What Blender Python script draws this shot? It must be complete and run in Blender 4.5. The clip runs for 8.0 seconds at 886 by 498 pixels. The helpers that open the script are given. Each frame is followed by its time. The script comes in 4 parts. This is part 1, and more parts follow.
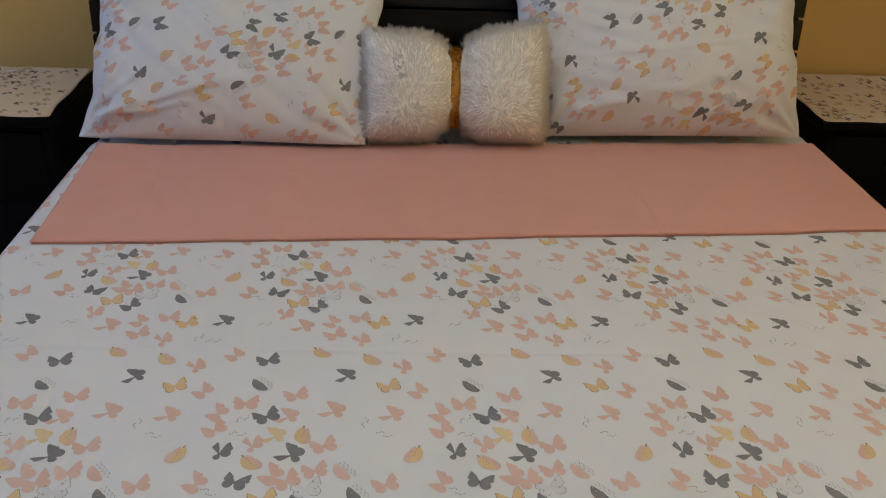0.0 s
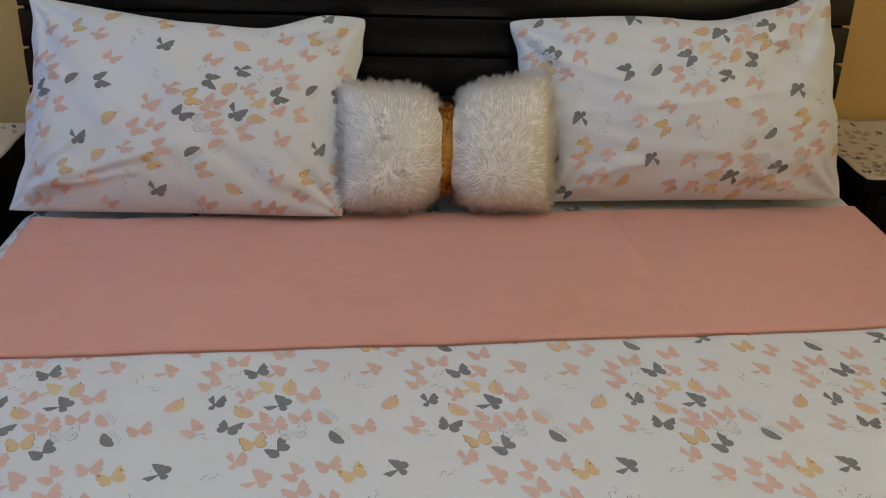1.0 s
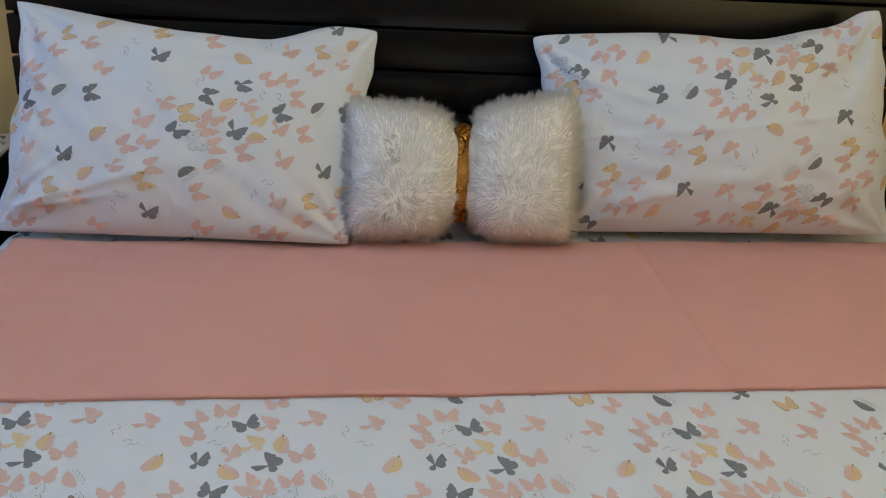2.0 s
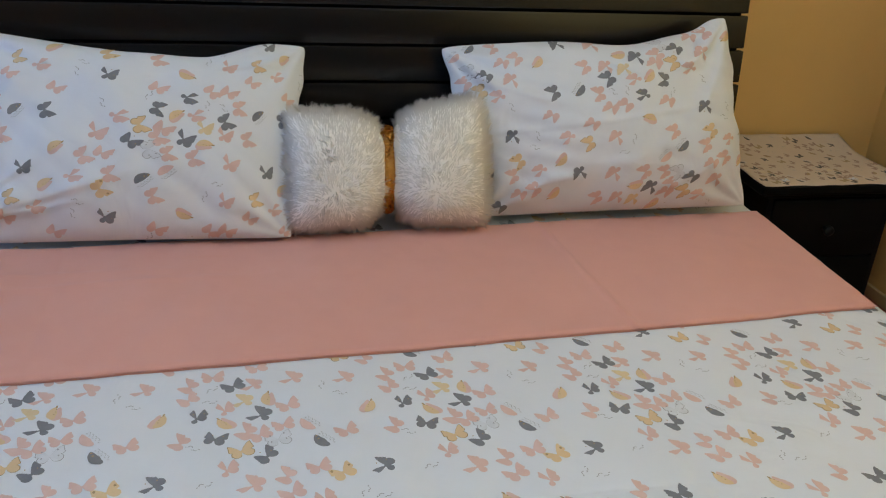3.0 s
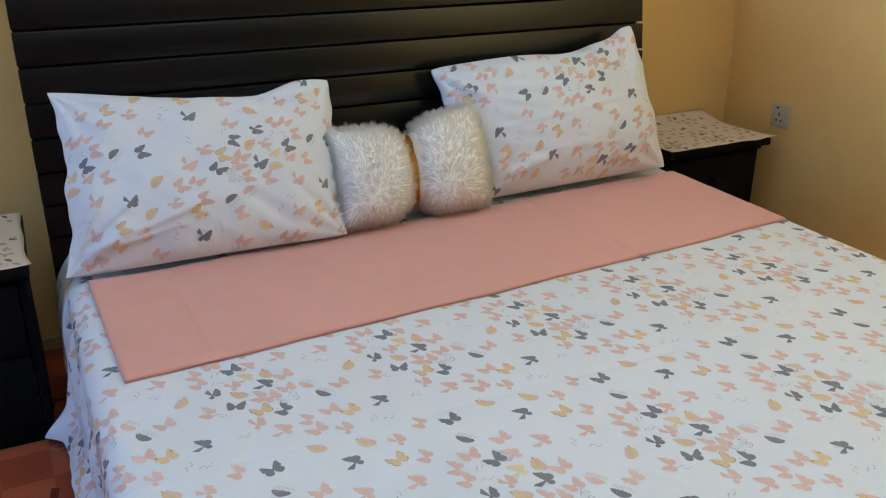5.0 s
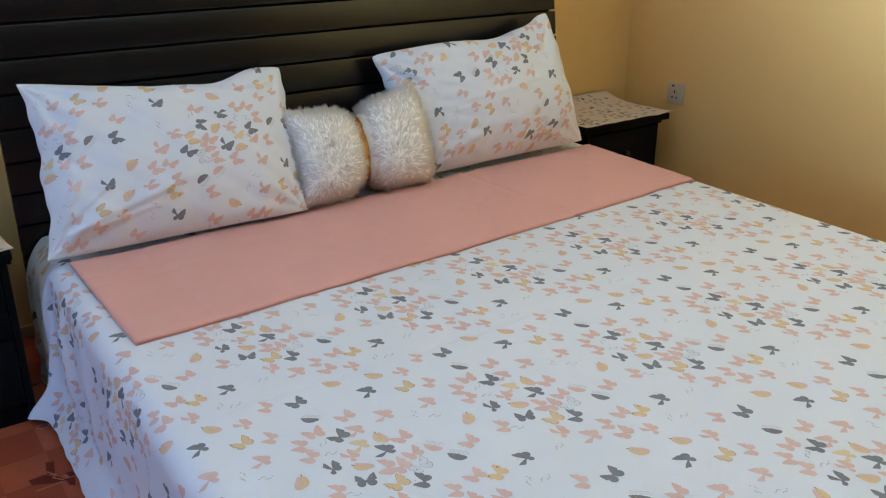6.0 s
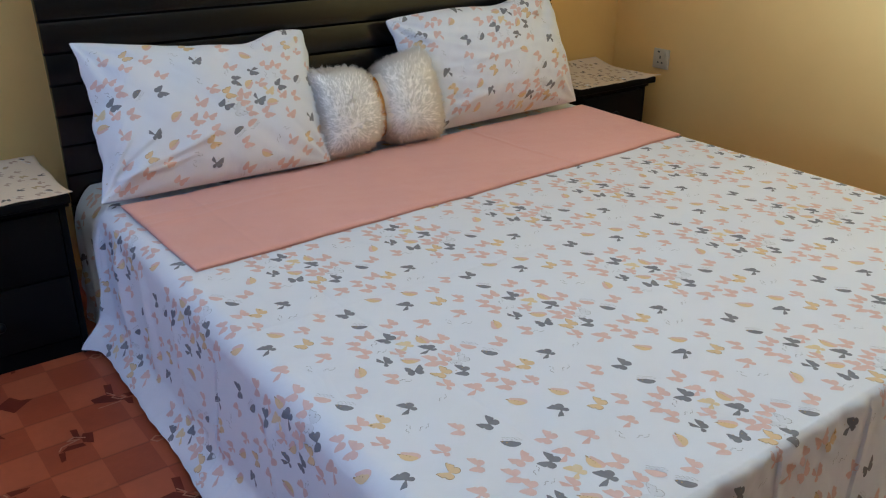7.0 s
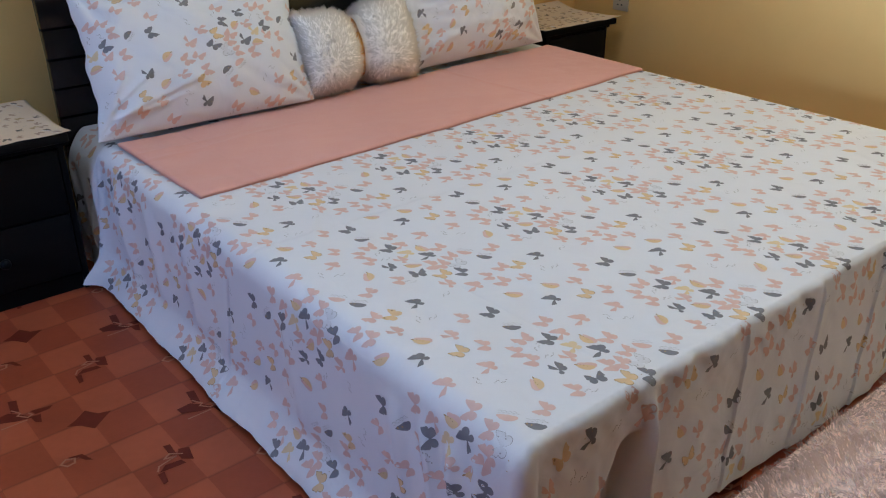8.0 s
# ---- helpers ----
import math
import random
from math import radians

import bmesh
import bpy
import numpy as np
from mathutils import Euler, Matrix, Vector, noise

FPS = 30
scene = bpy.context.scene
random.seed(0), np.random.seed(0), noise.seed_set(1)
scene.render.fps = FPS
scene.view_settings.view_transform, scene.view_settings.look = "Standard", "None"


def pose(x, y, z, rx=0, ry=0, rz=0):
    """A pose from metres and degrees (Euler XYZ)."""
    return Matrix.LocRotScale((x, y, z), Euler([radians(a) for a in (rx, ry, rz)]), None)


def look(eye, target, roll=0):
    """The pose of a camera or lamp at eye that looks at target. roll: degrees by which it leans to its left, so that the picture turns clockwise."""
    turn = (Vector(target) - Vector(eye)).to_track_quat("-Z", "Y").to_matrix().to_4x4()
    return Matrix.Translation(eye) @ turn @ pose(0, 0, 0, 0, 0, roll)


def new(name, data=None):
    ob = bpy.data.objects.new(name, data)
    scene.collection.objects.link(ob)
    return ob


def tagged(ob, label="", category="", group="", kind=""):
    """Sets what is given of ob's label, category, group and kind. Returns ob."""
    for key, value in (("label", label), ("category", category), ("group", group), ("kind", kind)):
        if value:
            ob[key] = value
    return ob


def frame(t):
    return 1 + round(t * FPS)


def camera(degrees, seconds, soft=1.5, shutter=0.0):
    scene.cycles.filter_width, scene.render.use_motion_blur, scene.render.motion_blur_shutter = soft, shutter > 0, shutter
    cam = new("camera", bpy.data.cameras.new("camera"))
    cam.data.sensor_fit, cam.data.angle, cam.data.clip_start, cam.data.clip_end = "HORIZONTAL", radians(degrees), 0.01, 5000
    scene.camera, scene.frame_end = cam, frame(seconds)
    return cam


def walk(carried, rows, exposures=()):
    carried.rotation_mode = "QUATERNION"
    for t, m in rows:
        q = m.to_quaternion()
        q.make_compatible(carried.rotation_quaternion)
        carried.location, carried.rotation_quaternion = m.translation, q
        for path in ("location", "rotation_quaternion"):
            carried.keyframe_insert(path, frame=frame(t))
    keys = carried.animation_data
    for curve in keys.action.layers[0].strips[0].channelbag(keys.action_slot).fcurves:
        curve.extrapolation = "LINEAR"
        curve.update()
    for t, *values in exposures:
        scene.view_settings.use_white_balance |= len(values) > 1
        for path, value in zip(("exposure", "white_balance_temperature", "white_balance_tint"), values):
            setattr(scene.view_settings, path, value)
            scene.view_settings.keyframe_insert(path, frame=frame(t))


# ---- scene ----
cam = camera(54.2, 8.0, soft=1.15)
PATH = [
    (0, (-0.12, -1.336, 1.254), (0.005, 0.418, 0.302), 2.6),
    (0.5, (-0.12, -1.187, 1.261), (0.018, 0.576, 0.328), 2.4),
    (1, (-0.095, -1.004, 1.263), (0.043, 0.759, 0.329), 2.4),
    (1.2, (-0.083, -0.93, 1.258), (0.045, 0.835, 0.326), 2.3),
    (2.3, (-0.091, -0.854, 1.248), (0.019, 0.916, 0.323), 3.5),
    (2.5, (-0.116, -0.912, 1.249), (0.059, 0.86, 0.338), 3.7),
    (3, (-0.226, -1.083, 1.266), (0.165, 0.681, 0.407), 3.5),
    (3.5, (-0.336, -1.188, 1.292), (0.207, 0.562, 0.49), 2.6),
    (4, (-0.52, -1.3, 1.295), (0.074, 0.44, 0.505), 2.1),
    (4.2, (-0.595, -1.333, 1.305), (0.009, 0.401, 0.513), 2.1),
    (5.3, (-0.985, -1.374, 1.298), (-0.065, 0.234, 0.546), -0.4),
    (5.5, (-1.039, -1.391, 1.3), (-0.06, 0.181, 0.544), -0.3),
    (6, (-1.167, -1.465, 1.29), (-0.121, 0.061, 0.53), 0.1),
    (6.5, (-1.31, -1.559, 1.281), (-0.247, -0.054, 0.502), 0.2),
    (7, (-1.403, -1.617, 1.289), (-0.324, -0.137, 0.485), 0.4),
    (7.5, (-1.498, -1.663, 1.275), (-0.381, -0.233, 0.433), 0.2),
    (8, (-1.576, -1.708, 1.253), (-0.439, -0.318, 0.374), -0.1),
]
walk(cam, [(t, look(eye, target, roll)) for t, eye, target, roll in PATH],
     [(0, -0.51, 6500, 12), (0.5, -0.39, 6350, 12), (1, -0.38, 6120, 10), (2.5, -0.19, 5650, 7), (3, -0.14, 5720, 8), (3.5, -0.09, 5980, 13), (4, -0.02, 5800, 9), (5.5, 0.04, 5650, 6), (7, -0.05, 5700, 8), (8, -0.06, 5800, 11)])

# ---------------------------------------------------------------- light
world = bpy.data.worlds.new("world")
scene.world = world
world.use_nodes = True
wn = world.node_tree.nodes
sky = wn.new("ShaderNodeTexSky")
sky.sky_type, sky.sun_disc = "NISHITA", False
sky.sun_elevation, sky.sun_rotation = radians(48), radians(60)
wn["Background"].inputs["Strength"].default_value = 0.10
world.node_tree.links.new(sky.outputs["Color"], wn["Background"].inputs["Color"])

# daylight of the window in the west wall: blue from the sky, and sunlight thrown up by the ground outside
WINDOWS, WIN_Z, WEST = ((-0.95, 0.57),), (0.8, 2.15), -3.4


def window_light(name, span, energy, colour, x, turn, rise, spread):
    light = bpy.data.lights.new(name, "AREA")
    light.shape, light.size, light.size_y = "RECTANGLE", span[1] - span[0] - 0.1, WIN_Z[1] - WIN_Z[0] - 0.1
    light.energy, light.color, light.spread = energy, colour, radians(spread)
    mid = sum(span) / 2
    new(name, light).matrix_world = look((x, mid, sum(WIN_Z) / 2), (x + 1, mid + turn, sum(WIN_Z) / 2 + rise))


window_light("sky_light", WINDOWS[0], 21, (0.29, 0.50, 1.0), WEST - 0.03, 0.15, -0.25, 180)
window_light("ground_light", WINDOWS[0], 92, (0.66, 0.80, 0.95), WEST - 0.05, -0.19, 0.24, 50)


# ---------------------------------------------------------------- materials
def material(name, colour, rough=0.6, metal=0.0, second=None, scale=8.0, spread=0.5, bump=0.0, bump_scale=200.0,
             stretch=(1, 1, 1), sheen=0.0, vary=0.0, detail=6.0, spec=0.5, coat=0.0, fold=0.0):
    """Paint, cloth or wood: two colours mixed by noise at two scales, a fine bump, a little change from piece to piece."""
    m = bpy.data.materials.new(name)
    m.use_nodes = True
    n, l = m.node_tree.nodes, m.node_tree.links
    b = n["Principled BSDF"]
    b.inputs["Roughness"].default_value, b.inputs["Metallic"].default_value = rough, metal
    b.inputs["Specular IOR Level"].default_value = spec
    b.inputs["Coat Weight"].default_value = coat
    b.inputs["Coat Roughness"].default_value = 0.25
    b.inputs["Sheen Weight"].default_value, b.inputs["Sheen Roughness"].default_value = sheen, 0.5
    co, mp = n.new("ShaderNodeTexCoord"), n.new("ShaderNodeMapping")
    mp.inputs["Scale"].default_value = stretch
    l.new(co.outputs["Object"], mp.inputs["Vector"])
    big, small = n.new("ShaderNodeTexNoise"), n.new("ShaderNodeTexNoise")
    for tex, s in ((big, scale), (small, scale * 9)):
        tex.inputs["Scale"].default_value, tex.inputs["Detail"].default_value = s, detail
        l.new(mp.outputs["Vector"], tex.inputs["Vector"])
    both = n.new("ShaderNodeMath")
    both.operation = "MULTIPLY_ADD"
    both.inputs[1].default_value = 0.4
    l.new(small.outputs["Fac"], both.inputs[0])
    l.new(big.outputs["Fac"], both.inputs[2])
    ramp = n.new("ShaderNodeMapRange")
    ramp.inputs["From Min"].default_value, ramp.inputs["From Max"].default_value = 0.7 - spread / 2, 0.7 + spread / 2
    l.new(both.outputs[0], ramp.inputs["Value"])
    mix = n.new("ShaderNodeMix")
    mix.data_type = "RGBA"
    mix.inputs["A"].default_value = (*colour, 1)
    mix.inputs["B"].default_value = (*(second or [c * 0.86 for c in colour]), 1)
    l.new(ramp.outputs["Result"], mix.inputs["Factor"])
    out = mix.outputs["Result"]
    if vary:
        info, hsv, span = n.new("ShaderNodeObjectInfo"), n.new("ShaderNodeHueSaturation"), n.new("ShaderNodeMapRange")
        span.inputs["To Min"].default_value, span.inputs["To Max"].default_value = 1 - vary, 1 + vary
        l.new(info.outputs["Random"], span.inputs["Value"])
        l.new(span.outputs["Result"], hsv.inputs["Value"])
        l.new(out, hsv.inputs["Color"])
        out = hsv.outputs["Color"]
    l.new(out, b.inputs["Base Color"])
    if bump:
        fine, bp = n.new("ShaderNodeTexNoise"), n.new("ShaderNodeBump")
        fine.inputs["Scale"].default_value, fine.inputs["Detail"].default_value = bump_scale, 4
        l.new(mp.outputs["Vector"], fine.inputs["Vector"])
        bp.inputs["Strength"].default_value, bp.inputs["Distance"].default_value = bump, 0.002
        l.new(fine.outputs["Fac"], bp.inputs["Height"])
        l.new(bp.outputs["Normal"], b.inputs["Normal"])
        if fold:
            soft, fb = n.new("ShaderNodeTexNoise"), n.new("ShaderNodeBump")
            soft.inputs["Scale"].default_value, soft.inputs["Detail"].default_value, soft.inputs["Distortion"].default_value = 7, 3, 1.2
            l.new(co.outputs["Object"], soft.inputs["Vector"])
            fb.inputs["Strength"].default_value, fb.inputs["Distance"].default_value = fold, 0.02
            l.new(soft.outputs["Fac"], fb.inputs["Height"])
            l.new(fb.outputs["Normal"], bp.inputs["Normal"])
    return m


WALL = material("ochre_wall_paint", (0.84, 0.548, 0.185), 0.55, second=(0.80, 0.512, 0.166), scale=1.6, bump=0.25, bump_scale=90)
# unseen south wall's grey, picked to cool the bounce on the bed's foot
FARWALL = material("grey_bounce_paint", (0.36, 0.39, 0.43), 0.6, second=(0.33, 0.36, 0.40), scale=1.6, bump=0.25, bump_scale=90)
CEILING = material("white_ceiling_paint", (0.80, 0.78, 0.72), 0.8, scale=2, bump=0.2, bump_scale=80)
SKIRT = material("ochre_skirting_paint", (0.60, 0.42, 0.19), 0.5, scale=3, bump=0.2)
WOOD = material("espresso_wood", (0.006, 0.006, 0.006), 0.5, second=(0.009, 0.008, 0.008), scale=5, stretch=(0.25, 3, 5),
                bump=0.12, bump_scale=60, vary=0.12, spec=0.06)
SLAT = material("espresso_slat_lacquer", (0.004, 0.0035, 0.003), 0.27, second=(0.010, 0.008, 0.006), scale=4, stretch=(0.2, 4, 6),
                bump=0.10, bump_scale=60, vary=0.15, spec=0.45, coat=0.04)
COTTON = material("white_cotton", (0.775, 0.80, 0.85), 0.92, second=(0.74, 0.765, 0.815), scale=2.2, bump=0.22, bump_scale=900, sheen=0.15, spec=0.2, fold=0.32)
GREY = material("grey_print", (0.205, 0.21, 0.235), 0.9, second=(0.25, 0.255, 0.275), scale=60, bump=0.15, bump_scale=900, spec=0.2)
PINK = material("salmon_print", (0.71, 0.495, 0.445), 0.9, second=(0.735, 0.55, 0.505), scale=50, bump=0.15, bump_scale=900, spec=0.2)
GOLD = material("ochre_print", (0.725, 0.555, 0.34), 0.9, second=(0.74, 0.56, 0.34), scale=60, bump=0.15, bump_scale=900, spec=0.2)
PALEGOLD = material("pale_ochre_print", (0.74, 0.60, 0.37), 0.9, second=(0.76, 0.64, 0.43), scale=60, bump=0.15, bump_scale=900, spec=0.2)
BROWN = material("brown_print_line", (0.46, 0.33, 0.18), 0.9, scale=60, spec=0.2)
PALE = material("pale_grey_print_line", (0.42, 0.42, 0.43), 0.9, scale=60, spec=0.2)
LACE = material("white_print_lace", (0.765, 0.785, 0.83), 0.9, scale=60, spec=0.2)
SALMON = material("salmon_cotton", (0.76, 0.395, 0.33), 0.85, second=(0.715, 0.36, 0.295), scale=2.0, bump=0.3, bump_scale=700, sheen=0.25, spec=0.2, fold=0.15)


def hair(name, colour, second, through_part, clear_part):
    """Fibres that let part of the light through."""
    m = material(name, colour, 0.7, second=second, scale=30, spec=0.25, sheen=0.5)
    n, l = m.node_tree.nodes, m.node_tree.links
    b, out = n["Principled BSDF"], n["Material Output"]
    tr, mix = n.new("ShaderNodeBsdfTranslucent"), n.new("ShaderNodeMixShader")
    l.new(b.inputs["Base Color"].links[0].from_socket, tr.inputs["Color"])
    mix.inputs["Fac"].default_value = through_part
    l.new(b.outputs["BSDF"], mix.inputs[1])
    l.new(tr.outputs["BSDF"], mix.inputs[2])
    clear, thin = n.new("ShaderNodeBsdfTransparent"), n.new("ShaderNodeMixShader")
    thin.inputs["Fac"].default_value = clear_part
    l.new(mix.outputs["Shader"], thin.inputs[1])
    l.new(clear.outputs["BSDF"], thin.inputs[2])
    l.new(thin.outputs["Shader"], out.inputs["Surface"])
    return m


FUR = hair("white_fur", (0.99, 0.95, 0.90), (0.98, 0.935, 0.88), 0.66, 0.42)
RUGFUR = hair("blush_fur", (0.99, 0.83, 0.785), (0.98, 0.79, 0.745), 0.60, 0.70)
RUGBASE = material("rug_backing", (0.98, 0.80, 0.74), 0.95, scale=20)
FURBASE = material("cushion_cloth", (0.98, 0.95, 0.91), 0.95, scale=20)
SEQUIN = material("gold_sequin", (0.88, 0.45, 0.07), 0.20, metal=1.0, second=(0.55, 0.26, 0.05), scale=90)
BAND = material("gold_band_cloth", (0.60, 0.30, 0.05), 0.5, metal=0.5, scale=60, bump=0.4, bump_scale=400)
# white plate darkened to beige: the shade it stands in is in the colour
PLASTIC = material("shaded_white_socket_plastic", (0.55, 0.48, 0.34), 0.4, second=(0.51, 0.44, 0.31), scale=12)
# white cotton made beige: the warm bounce off the walls is in its colour
MATCLOTH = material("bounce_tinted_white_cotton", (0.70, 0.58, 0.44), 0.92, second=(0.66, 0.54, 0.40), scale=4, bump=0.25, bump_scale=800, spec=0.2, fold=0.2)
HOLE = material("dark_socket_slot", (0.02, 0.02, 0.02), 0.6)
METAL = material("dark_knob_metal", (0.006, 0.006, 0.006), 0.5, metal=0.0, scale=30, spec=0.15)
MOTIF = material("dark_floor_motif", (0.125, 0.020, 0.011), 0.5, second=(0.16, 0.027, 0.014), scale=30, spec=0.2)
MOTIF_PALE = material("pale_floor_motif", (0.46, 0.20, 0.12), 0.5, scale=30)
FRAMEWHITE = material("window_frame_paint", (0.75, 0.74, 0.70), 0.5, scale=6)


def floor_material():
    """Red-brown vinyl sheet printed with two tones of squares."""
    m = material("checked_floor_vinyl", (0.335, 0.063, 0.024), 0.45, second=(0.26, 0.048, 0.018), scale=5, bump=0.15, bump_scale=120)
    n, l = m.node_tree.nodes, m.node_tree.links
    b = n["Principled BSDF"]
    old = b.inputs["Base Color"].links[0].from_socket
    co, mp, size, ch, mix = (n.new("ShaderNode" + k) for k in ("TexCoord", "Mapping", "Mapping", "TexChecker", "Mix"))
    mp.vector_type = "TEXTURE"
    mp.inputs["Location"].default_value = (*FLOOR_AT, 0)
    mp.inputs["Rotation"].default_value = (0, 0, radians(FLOOR_TURN))
    size.inputs["Scale"].default_value = (1 / CHECK[0], 1 / CHECK[1], 1)
    size.inputs["Location"].default_value = (0, 0, 0.5)
    ch.inputs["Scale"].default_value = 1
    l.new(co.outputs["Object"], mp.inputs["Vector"])
    l.new(mp.outputs["Vector"], size.inputs["Vector"])
    l.new(size.outputs["Vector"], ch.inputs["Vector"])
    mix.data_type, mix.blend_type = "RGBA", "MULTIPLY"
    mix.inputs["Factor"].default_value = 1.0
    ch.inputs["Color1"].default_value, ch.inputs["Color2"].default_value = (1.0, 1.0, 1.0, 1), (1.30, 1.56, 1.64, 1)
    l.new(old, mix.inputs["A"])
    l.new(ch.outputs["Color"], mix.inputs["B"])
    # printed joints between the rows
    axes, row, joint, wear, dark = (n.new("ShaderNode" + k) for k in ("SeparateXYZ", "Math", "MapRange", "TexNoise", "Mix"))
    l.new(size.outputs["Vector"], axes.inputs["Vector"])
    row.operation = "PINGPONG"
    row.inputs[1].default_value = 0.5
    l.new(axes.outputs["Y"], row.inputs[0])
    joint.inputs["From Min"].default_value, joint.inputs["From Max"].default_value = 0.012, 0.045
    joint.inputs["To Min"].default_value, joint.inputs["To Max"].default_value = 0.55, 1.0
    l.new(row.outputs[0], joint.inputs["Value"])
    dark.data_type, dark.blend_type = "RGBA", "MULTIPLY"
    wear.inputs["Scale"].default_value = 9
    l.new(wear.outputs["Fac"], dark.inputs["Factor"])
    l.new(mix.outputs["Result"], dark.inputs["A"])
    l.new(joint.outputs["Result"], dark.inputs["B"])
    l.new(dark.outputs["Result"], b.inputs["Base Color"])
    return m


CHECK, FLOOR_TURN, FLOOR_AT = (0.1125, 0.1192), 1.4, (-1.182, 0.056)
FLOOR = floor_material()


# ---------------------------------------------------------------- mesh helpers
def empty(name, at=(0, 0, 0)):
    ob = new(name)
    ob.location = at
    ob.empty_display_size = 0.05
    return ob


def part(name, bm, mat, parent=None, label="", smooth=False, angle=None):
    """Links a bmesh as one mesh object, under a thing or a part if one is given; world places are kept."""
    me = bpy.data.meshes.new(name)
    bm.to_mesh(me)
    bm.free()
    for m in (mat if isinstance(mat, (list, tuple)) else (mat,)):
        me.materials.append(m)
    ob = new(name, me)
    if smooth:
        me.polygons.foreach_set("use_smooth", [True] * len(me.polygons))
    if angle is not None:
        me.set_sharp_from_angle(angle=radians(angle))
    if parent:
        ob.parent = parent
        up, off = parent, Vector()
        while up:
            off += up.location
            up = up.parent
        ob.location = -off
    if label:
        tagged(ob, label)
    return ob


def raw(name, verts, faces, mat, parent=None, label="", smooth=True, index=None):
    """The same from arrays."""
    me = bpy.data.meshes.new(name)
    me.from_pydata(np.asarray(verts).tolist(), [], np.asarray(faces).tolist() if not isinstance(faces, list) else faces)
    for m in (mat if isinstance(mat, (list, tuple)) else (mat,)):
        me.materials.append(m)
    if index is not None:
        me.polygons.foreach_set("material_index", index)
    if smooth:
        me.polygons.foreach_set("use_smooth", [True] * len(me.polygons))
    me.update()
    ob = new(name, me)
    if parent:
        ob.parent = parent
        ob.location = -parent.location
    if label:
        tagged(ob, label)
    return ob


def box(x0, x1, y0, y1, z0, z1, bevel=0.0, segments=2, bm=None):
    own = bm is None
    bm = bm or bmesh.new()
    made = bmesh.ops.create_cube(bm, size=1, matrix=Matrix.Translation(((x0 + x1) / 2, (y0 + y1) / 2, (z0 + z1) / 2))
                                 @ Matrix.Diagonal((x1 - x0, y1 - y0, z1 - z0, 1)))["verts"]
    if bevel:
        edges = list({e for v in made for e in v.link_edges})
        bmesh.ops.bevel(bm, geom=edges, offset=bevel, segments=segments, profile=0.6, affect="EDGES")
    return bm


def wob(x, y, seed, scale):
    """Smooth noise from -1 to 1 over arrays: a few turned sine waves."""
    rng = np.random.RandomState(seed)
    out = np.zeros(np.broadcast(x, y).shape)
    for k in range(6):
        a, ph, f = rng.uniform(0, 2 * np.pi), rng.uniform(0, 6.28), rng.uniform(0.6, 1.8) * 2 * np.pi / scale
        out = out + np.sin(f * (x * np.cos(a) + y * np.sin(a)) + ph)
    return out / 3.5


def step(a, b, x):
    t = np.clip((x - a) / (b - a), 0, 1)
    return t * t * (3 - 2 * t)


def hump(x, at, width):
    return np.exp(-((x - at) / width) ** 2)


def grid_faces(nu, nv, start=0):
    i = np.arange(nu - 1)[:, None] * nv + np.arange(nv - 1)[None]
    return (np.stack([i, i + nv, i + nv + 1, i + 1], -1).reshape(-1, 4) + start)


def surface(F, us, vs):
    u, v = np.meshgrid(us, vs, indexing="ij")
    return F(u.ravel(), v.ravel()), grid_faces(len(us), len(vs))


def normals(F, u, v, h=0.0015):
    du, dv = F(u + h, v) - F(u - h, v), F(u, v + h) - F(u, v - h)
    n = np.cross(du, dv)
    return n / (np.linalg.norm(n, axis=1, keepdims=True) + 1e-12)


# ---------------------------------------------------------------- the butterfly print
REPEAT_U, REPEAT_V = 0.32, 0.475
# wings of the four ways a butterfly is drawn: degrees, length and breadth in millimetres
SPREAD = ((72, 21, 12), (-35, 24, 12.5), (140, 15, 12), (262, 17, 12.5))
FLYING = ((114, 22, 9), (16, 25, 13.5), (232, 13, 9), (-40, 18, 13.5))
TURNED = ((106, 18, 13), (2, 26, 11.5), (164, 15, 12), (312, 16, 12))
SWOOP = ((36, 24, 9), (-20, 26, 13), (170, 11, 8), (298, 15, 13))
# where they stand: millimetres across and along the repeat, and degrees of turn
GREY_SPREAD = [(326, 472, -35), (26, 132, 8), (12, 267, 0)]
GREY_FLYING = [(244, 379, 5), (136, 224, 17), (68, 52, -8)]
GREY_TURNED = [(78, 426, -8)]
GREY_SWOOP = [(297, 55, -15)]
GREY_SIDE = [(162, 446, -3), (10, 202, 4)]
GOLD_LINED = [(42, 442, 0), (202, 201, 3)]
GOLD_SPREAD = [(184, 373, 10)]
GOLD_FLYING = [(42, 88, 5)]
GOLD_SIDE = [(94, 287, 0), (174, 267, 0), (83, 87, -38), (18, 31, 4)]
GOLD_BACK = [(238, 47, 14)]
PINK_SPREAD = [(64, 180, 0), (314, 159, -14), (112, 69, 2), (104, 19, -3), (198, 468, 3), (112, 341, 10), (152, 389, -3), (68, 1, 12)]
PINK_FLYING = [(57, 365, -5), (56, 130, 3), (120, 144, -3), (206, 135, -6)]
PINK_TURNED = [(105, 376, 8), (278, 281, 0), (246, 188, -3), (276, 137, 3), (278, 103, -15), (48, 10, 2), (272, 471, 3)]
PINK_SWOOP = [(25, 402, -8), (16, 70, 0), (157, 322, 7), (224, 249, 10)]
PINK_SIDE = [(143, 14, -4)]
OUTLINED = [(96, 461, -8)]
SPECKS = [(310, 368, 20), (289, 455, -30), (211, 324, 60), (234, 316, 10), (168, 110, 80), (193, 90, -20), (311, 121, 40), (308, 91, 0)]


